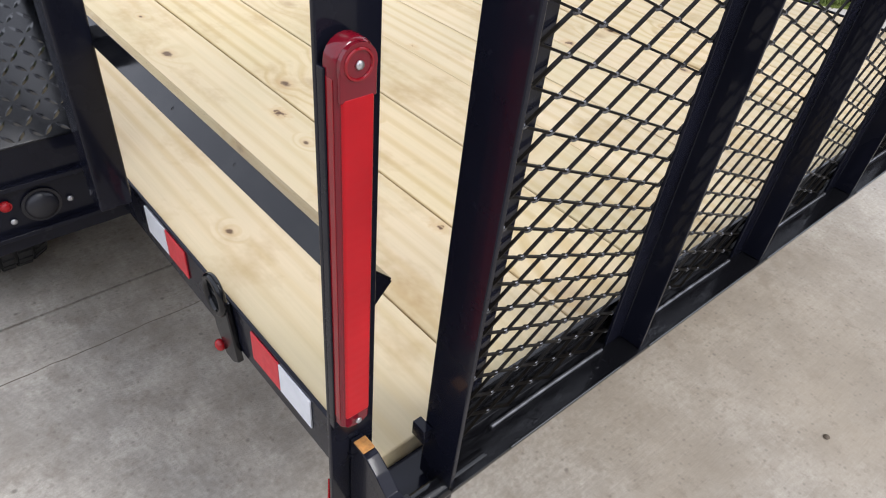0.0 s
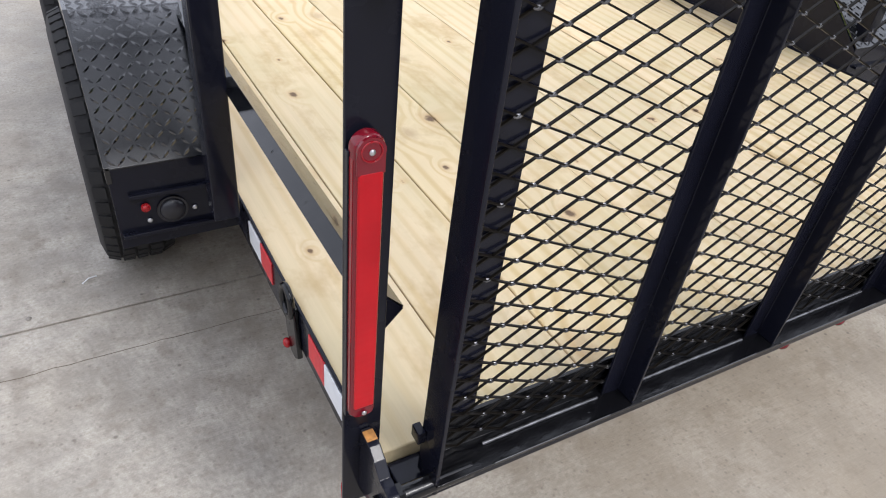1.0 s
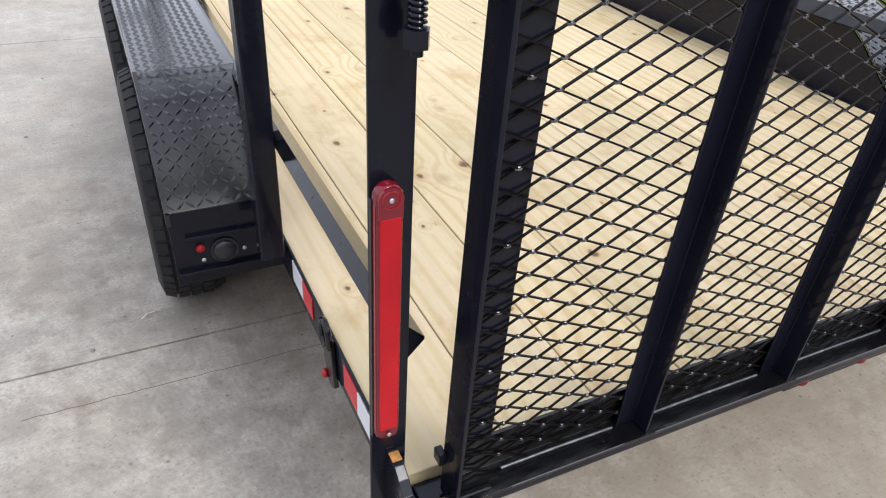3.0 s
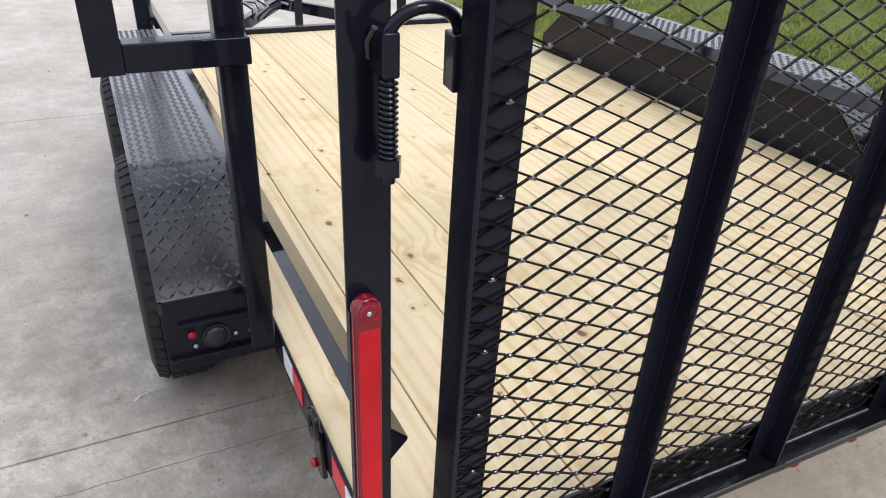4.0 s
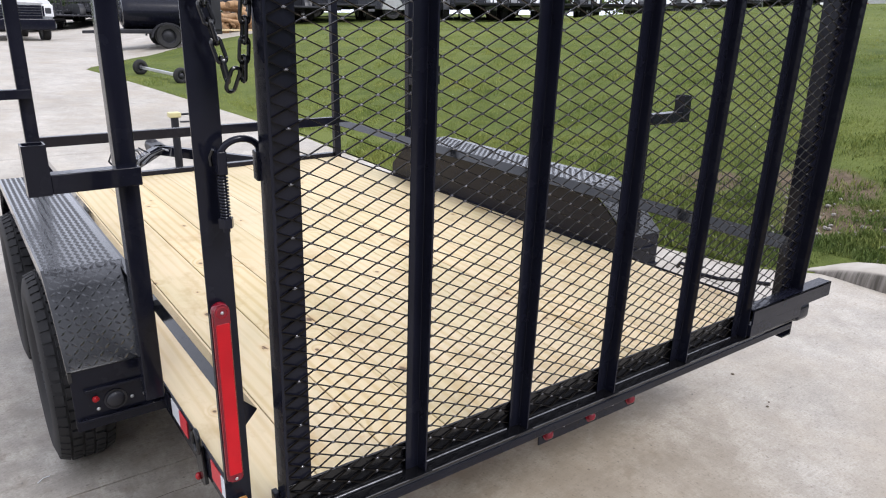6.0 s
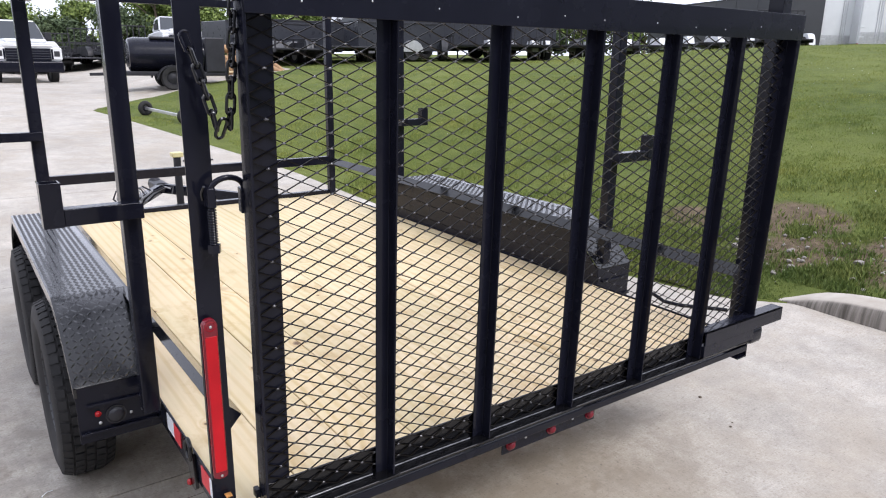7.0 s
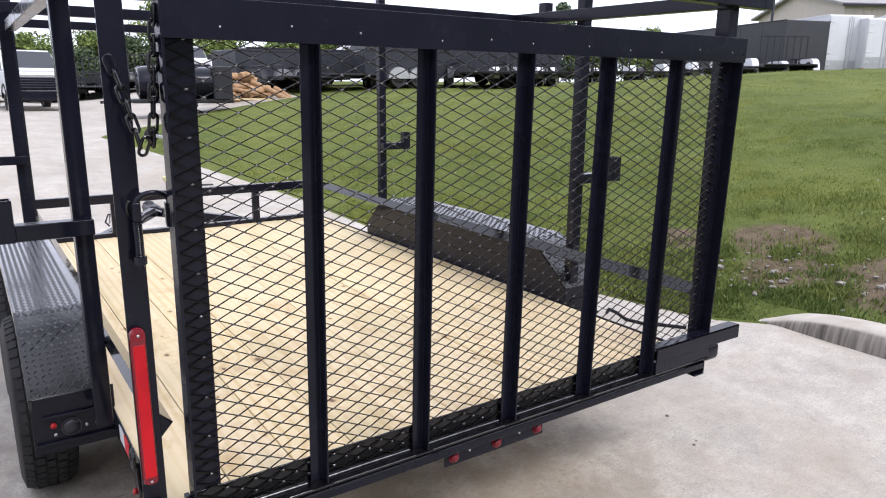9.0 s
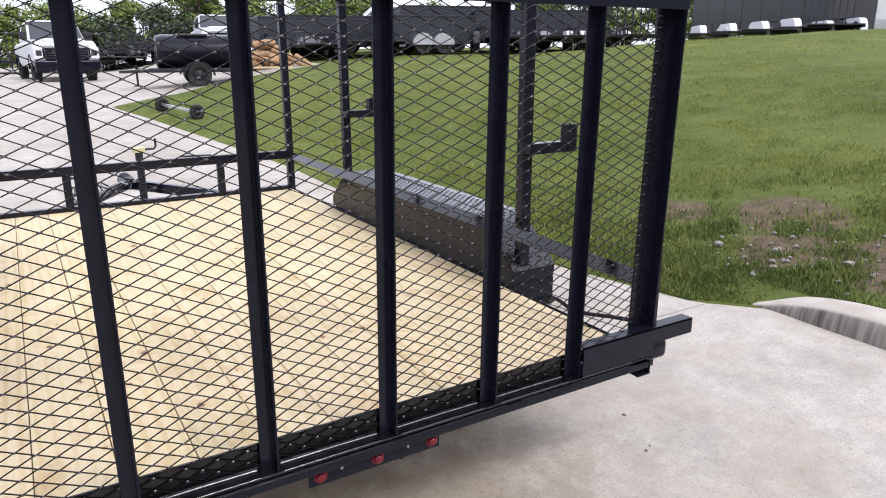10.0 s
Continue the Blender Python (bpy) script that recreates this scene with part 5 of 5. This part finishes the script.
def building():
    at = Vector((44.6, 21.2, 2.0))
    root = thing("metal_building", at, "long beige metal building with a low grey roof", "building")
    turn = -30.0
    m = Matrix.Translation(at) @ Matrix.Rotation(radians(turn), 4, "Z")

    def add(name, bm, mat, parent=None):
        bmesh.ops.transform(bm, matrix=m, verts=bm.verts)
        return part(name, bm, mat, parent or root)

    L, W, H = 30.0, 10.0, 4.6
    wall = add("wall", merged(box(0, L, 0, W, -0.5, H), prism([(0, H), (W, H), (W / 2, H + 1.15)], lambda u, v, t: (t, u, v), 0.0, L)), BEIGE)
    for k in range(60):
        add("wall_rib", box(0.25 + k * 0.5, 0.29 + k * 0.5, -0.025, 0.0, -0.4, H - 0.05), BEIGE, wall)
    for s in (0, 1):
        pr = [(-0.4, H - 0.1), (W / 2, H + 1.17), (W / 2, H + 1.31), (-0.4, H + 0.04)]
        pr = pr if s == 0 else [(W - u, v) for u, v in pr]
        add("roof", prism(pr, lambda u, v, t: (t, u, v), -0.4, L + 0.4), ROOF)
    add("gutter", box(-0.4, L + 0.4, -0.5, -0.4, H - 0.16, H - 0.02, 0.01), DARK)
    add("roll_door", box(6, 9.5, -0.06, -0.005, -0.4, 3.0, 0.01), WHITE)


def lamp_pole(x, y):
    at = spot(x, y)
    root = thing("light_pole", at, "tall plain grey steel light pole", "pole")
    bm = pipe([at, at + Vector((0, 0, 4)), at + Vector((0, 0, 9.5))], 0.075, 12)
    part("pole", bm, GREY, root)
    part("base", lathe([(0, 0), (0.28, 0), (0.28, 0.35), (0, 0.35)], at, "z", 16), CONCRETE, root)


# vehicles on the drive
pickup(1.82, 27.2, -85, WHITE, "white pickup truck with a black grille facing the yard")
tank_trailer(4.75, 18.7, -8)
pickup(9.6, 36.0, -96, WHITE, "white pickup truck parked behind the tank trailer")
hand_axle(2.78, 13.0, 3.12, 11.6)
log_pile(7.3, 21.0)

# row of parked trailers along the far side of the lawn
for k, (tx, ty, tt, fender) in enumerate(((9.6, 23.2, 96, DARK), (11.9, 23.0, 78, GREY), (16.9, 21.2, 62, GREY), (18.6, 20.4, 58, WHITE), (20.3, 19.7, 56, WHITE), (21.6, 18.6, 54, DARK))):
    flat_trailer(tx, ty, tt, 3.8, k > 1, k % 2 == 0, fender)
enclosed_trailer(10.4, 25.6, 8, 4.6, 2.0, 1.0, CHARCOAL, "low black enclosed cargo trailer in the parked row")
enclosed_trailer(14.2, 22.6, -12, 3.4, 2.0, 0.95, CHARCOAL, "low black enclosed cargo trailer in the parked row")
enclosed_trailer(16.2, 24.6, -16, 4.0, 2.0, 1.35, CHARCOAL, "black enclosed cargo trailer in the parked row")
pickup(15.0, 27.6, 166, WHITE, "white truck parked behind the trailers")
enclosed_trailer(12.4, 27.4, -6, 5.6, 2.0, 1.1, CHARCOAL, "low black enclosed cargo trailer in the parked row")
enclosed_trailer(19.4, 22.9, -22, 5.0, 2.0, 1.15, CHARCOAL, "low black enclosed cargo trailer in the parked row")
for tx, ty, tt, tall, fender in ((23.2, 17.4, 52, False, WHITE), (24.2, 16.6, 52, False, WHITE), (25.0, 15.9, 52, False, WHITE), (25.9, 15.2, 52, False, WHITE), (26.6, 14.4, 52, False, WHITE)):
    flat_trailer(tx, ty, tt, 2.6, tall, False, fender)
flat_trailer(27.4, 15.6, 60, 3.2, True, True, DARK)
# enclosed trailers on the rise
enclosed_trailer(30.1, 18.9, 71, 9.5, 2.15, 2.2, GREY, "long dark grey enclosed cargo trailer")
enclosed_trailer(32.2, 16.0, 61, 4.6, 1.95, 2.35, WHITE, "white enclosed cargo trailer with closed rear doors", True)
enclosed_trailer(33.0, 14.7, 56, 4.4, 1.6, 2.05, WHITE, "white enclosed cargo trailer with closed rear doors", True)
enclosed_trailer(35.2, 13.2, 38, 6.0, 2.2, 2.3, WHITE, "white enclosed cargo trailer with closed rear doors", True)
# dark trailers at the back of the drive
for k, (tx, ty, tt) in enumerate(((3.4, 36.0, 95), (5.0, 35.2, 84), (6.6, 36.4, 97), (8.2, 37.4, 90), (0.8, 37.4, 92), (-1.6, 36.4, 88), (4.2, 41.0, 176), (7.4, 41.5, 184), (5.8, 38.8, 91))):
    flat_trailer(tx, ty, tt, 4.4, k % 2 == 0, True, WHITE if k == 1 else GREY if k == 3 else DARK)

building()
lamp_pole(37.4, 21.4)
for k, (tx, ty, th, ts) in enumerate(((-3.4, 52, 4.2, 2.6), (0.6, 54, 3.7, 2.4), (3.4, 52.5, 4.0, 2.6), (6.2, 49.5, 2.8, 1.9), (8.4, 55, 3.7, 2.2), (9.4, 47.4, 3.0, 1.8), (11.8, 48.5, 5.0, 2.2),
                                      (14.0, 46.5, 4.0, 2.2), (17.4, 42.6, 4.0, 1.9), (19.4, 42.4, 3.4, 1.8), (22.3, 44.2, 3.6, 1.9), (26.9, 44.3, 3.2, 2.1), (30.8, 37.2, 4.3, 1.3), (34.3, 34.9, 5.2, 1.2),
                                      (-8.0, 50, 4.6, 2.8), (12.6, 52.0, 4.2, 2.2))):
    tree(tx, ty, th, ts, 30 + k, LEAF_B if k in (3, 5, 13) else LEAF_A, 0.06, 6500, 0.2)
for k, (tx, ty, th, ts) in enumerate(((40.0, 45.7, 4.4, 2.6), (45.9, 43.4, 4.2, 2.6), (49.1, 41.5, 4.1, 2.6), (47.2, 37.4, 4.4, 1.6))):
    tree(tx, ty, th, ts, 60 + k, LEAF_A, 0.06, 4500, 0.22)
for k, (tx, ty, th, ts) in enumerate(((67.0, 35.0, 11.5, 3.4), (71.9, 36.0, 12.5, 4.2), (70.9, 31.7, 13, 4.4), (77.5, 33.1, 13, 4.6), (73.0, 27.0, 13, 4.6))):
    tree(tx, ty, th, ts, 80 + k, LEAF_B, 0.15, 15000, 0.17)


# ---------------------------------------------------------------- lawn
def bare(x, y):
    """Below 1 on the bare soil, rising away from it."""
    return min(math.hypot((x - cx) / rx, (y - cy) / ry) for cx, cy, rx, ry in SOIL) + 0.55 * noise.noise((x * 1.8, y * 1.8, 2.0))


TUFTS = ((5.05, 1.10), (4.62, 1.42), (4.55, 0.80), (4.85, 0.98), (4.42, 1.22), (4.40, 0.95), (5.02, 1.32), (5.65, 1.05), (4.75, 1.75))


def tuff(r):
    """A random place in one of the weed tufts."""
    cx, cy = TUFTS[r.randrange(len(TUFTS))]
    return r.gauss(cx, 0.075), r.gauss(cy, 0.075)


def blades(name, count, region, lo, hi, seed, label, mat, thin=1.0):
    rng = random.Random(seed)
    verts, faces = [], []
    made = 0
    while made < count:
        x, y = region(rng)
        if x < xb(y) + 0.03 or (y < 0.9 and x < 4.26):
            continue
        b = bare(x, y)
        if b < 1.5 and rng.random() > thin * min(1.0, max(0.12, b - 0.55)) * (2.4 if noise.noise((x * 4, y * 4, 7)) > 0.15 else 0.5):
            continue
        made += 1
        z = gz(x, y) + 0.035 * (noise.noise((x * 0.7, y * 0.7, 0)) + 0.6 * noise.noise((x * 2.1, y * 2.1, 5))) - 0.01
        h = rng.uniform(lo, hi) * (1 + 0.5 * noise.noise((x * 1.7, y * 1.7, 9)))
        a = rng.uniform(0, math.tau)
        w = h * rng.uniform(0.06, 0.12) + 0.0015
        c, s = math.cos(a), math.sin(a)
        l1, l2 = rng.uniform(-0.5, 0.5) * h, rng.uniform(-0.5, 0.5) * h
        k = len(verts)
        verts += [(x - c * w, y - s * w, z), (x + c * w, y + s * w, z), (x + l1 * 0.4 + c * w * 0.7, y + l2 * 0.4 + s * w * 0.7, z + h * 0.6), (x + l1, y + l2, z + h)]
        faces += [(k, k + 1, k + 2), (k, k + 2, k + 3)]
    me = bpy.data.meshes.new(name)
    me.from_pydata(verts, [], faces)
    me.materials.append(mat)
    tagged(new(name, me), label, "grass", kind="stuff")


blades("lawn_grass", 260000, lambda r: (3.2 + abs(r.gauss(0, 4.2)), r.gauss(3.2, 3.6)), 0.012, 0.034, 3, "short green lawn grass blades", BLADE)
blades("far_grass", 150000, lambda r: (2.0 + abs(r.gauss(0, 11.0)), r.gauss(11.0, 5.0)), 0.016, 0.036, 4, "short green lawn grass blades farther off", BLADE)
blades("edge_grass", 9000, lambda r: (3.2 + abs(r.gauss(0, 0.7)), r.gauss(3.4, 2.6)), 0.02, 0.06, 5, "longer grass along the paving edge", BLADE)
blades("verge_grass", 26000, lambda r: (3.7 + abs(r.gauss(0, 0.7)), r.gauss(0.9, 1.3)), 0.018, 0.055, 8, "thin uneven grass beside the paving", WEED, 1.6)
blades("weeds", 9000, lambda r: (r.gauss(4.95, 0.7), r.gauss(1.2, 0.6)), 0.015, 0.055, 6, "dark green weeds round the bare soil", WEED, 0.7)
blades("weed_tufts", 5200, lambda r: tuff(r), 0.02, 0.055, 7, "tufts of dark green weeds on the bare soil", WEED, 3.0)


def stones():
    rng = random.Random(21)
    bm = bmesh.new()
    for k in range(90):
        x, y = rng.gauss(4.68, 0.3), rng.gauss(1.15, 0.34)
        if x < xb(y) + 0.08 or (y < 0.9 and x < 4.28):
            continue
        r = rng.uniform(0.006, 0.022) * (2.0 if rng.random() < 0.08 else 1)
        st = bmesh.new()
        bmesh.ops.create_icosphere(st, subdivisions=1, radius=r)
        for v in st.verts:
            v.co *= 1 + 0.5 * noise.noise(v.co * 40 + Vector((k, 0, 0)))
            v.co.z *= 0.7
            v.co += Vector((x, y, gz(x, y) + r * 0.3))
        join(bm, st)
    single("stones", bm, STONE, "pale broken stones scattered on bare soil", "stones", kind="stuff", smooth=0)


def clover():
    rng = random.Random(22)
    bm = bmesh.new()
    for k in range(170):
        x, y = 5.2 + 9 * rng.random(), 0.4 + 8 * rng.random()
        z = gz(x, y) + rng.uniform(0.03, 0.05)
        r = rng.uniform(0.003, 0.006)
        st = bmesh.new()
        bmesh.ops.create_icosphere(st, subdivisions=1, radius=r)
        bmesh.ops.translate(st, verts=st.verts, vec=(x, y, z))
        join(bm, st)
    single("clover_flowers", bm, TAPE_W, "tiny white clover flowers in the lawn", "flowers", kind="stuff", smooth=0)


def litter():
    at = spot(-0.295, 1.25, 0.004)
    rng = random.Random(8)
    pts = [Vector((x, 0.944 + rng.uniform(-0.0025, 0.0025), 0.0005)) for x in (-0.62 + 0.035 * k for k in range(28))]
    single("crack", pipe(pts, 0.0009, 5), BARK, "hairline crack in the concrete slab", "crack", kind="structure", at=pts[0])
    ends = spot(2.13, 8.23, 0.012), spot(2.52, 8.18, 0.012)
    single("rod", pipe([ends[0], (ends[0] + ends[1]) / 2, ends[1]], 0.011, 8), DARK, "thin dark rod lying on the concrete", "rod", at=ends[0])
    single("twig", pipe([at + Vector((-0.018, -0.012, 0)), at + Vector((0.0, 0.002, 0.004)), at + Vector((0.02, 0.01, 0.0))], 0.0018, 6), TAPE_W, "small pale twig on the concrete", "twig", at=at)
    rng = random.Random(5)
    for k in range(26):
        x, y = rng.choice(((rng.uniform(-1.2, -0.3), rng.uniform(0.3, 3.5)), (rng.uniform(0.9, 3.4), rng.uniform(-0.4, 0.9)), (rng.uniform(-2.5, -0.4), rng.uniform(3, 9))))
        at = spot(x, y, 0.002)
        bm = ball(at, rng.uniform(0.004, 0.010), 0.5, 2, 8)
        single("grit", bm, BARK if k % 5 else STONE, "dark crumb of dirt on the concrete", "grit", "crumbs on the concrete", at=at)


stones()
clover()
litter()
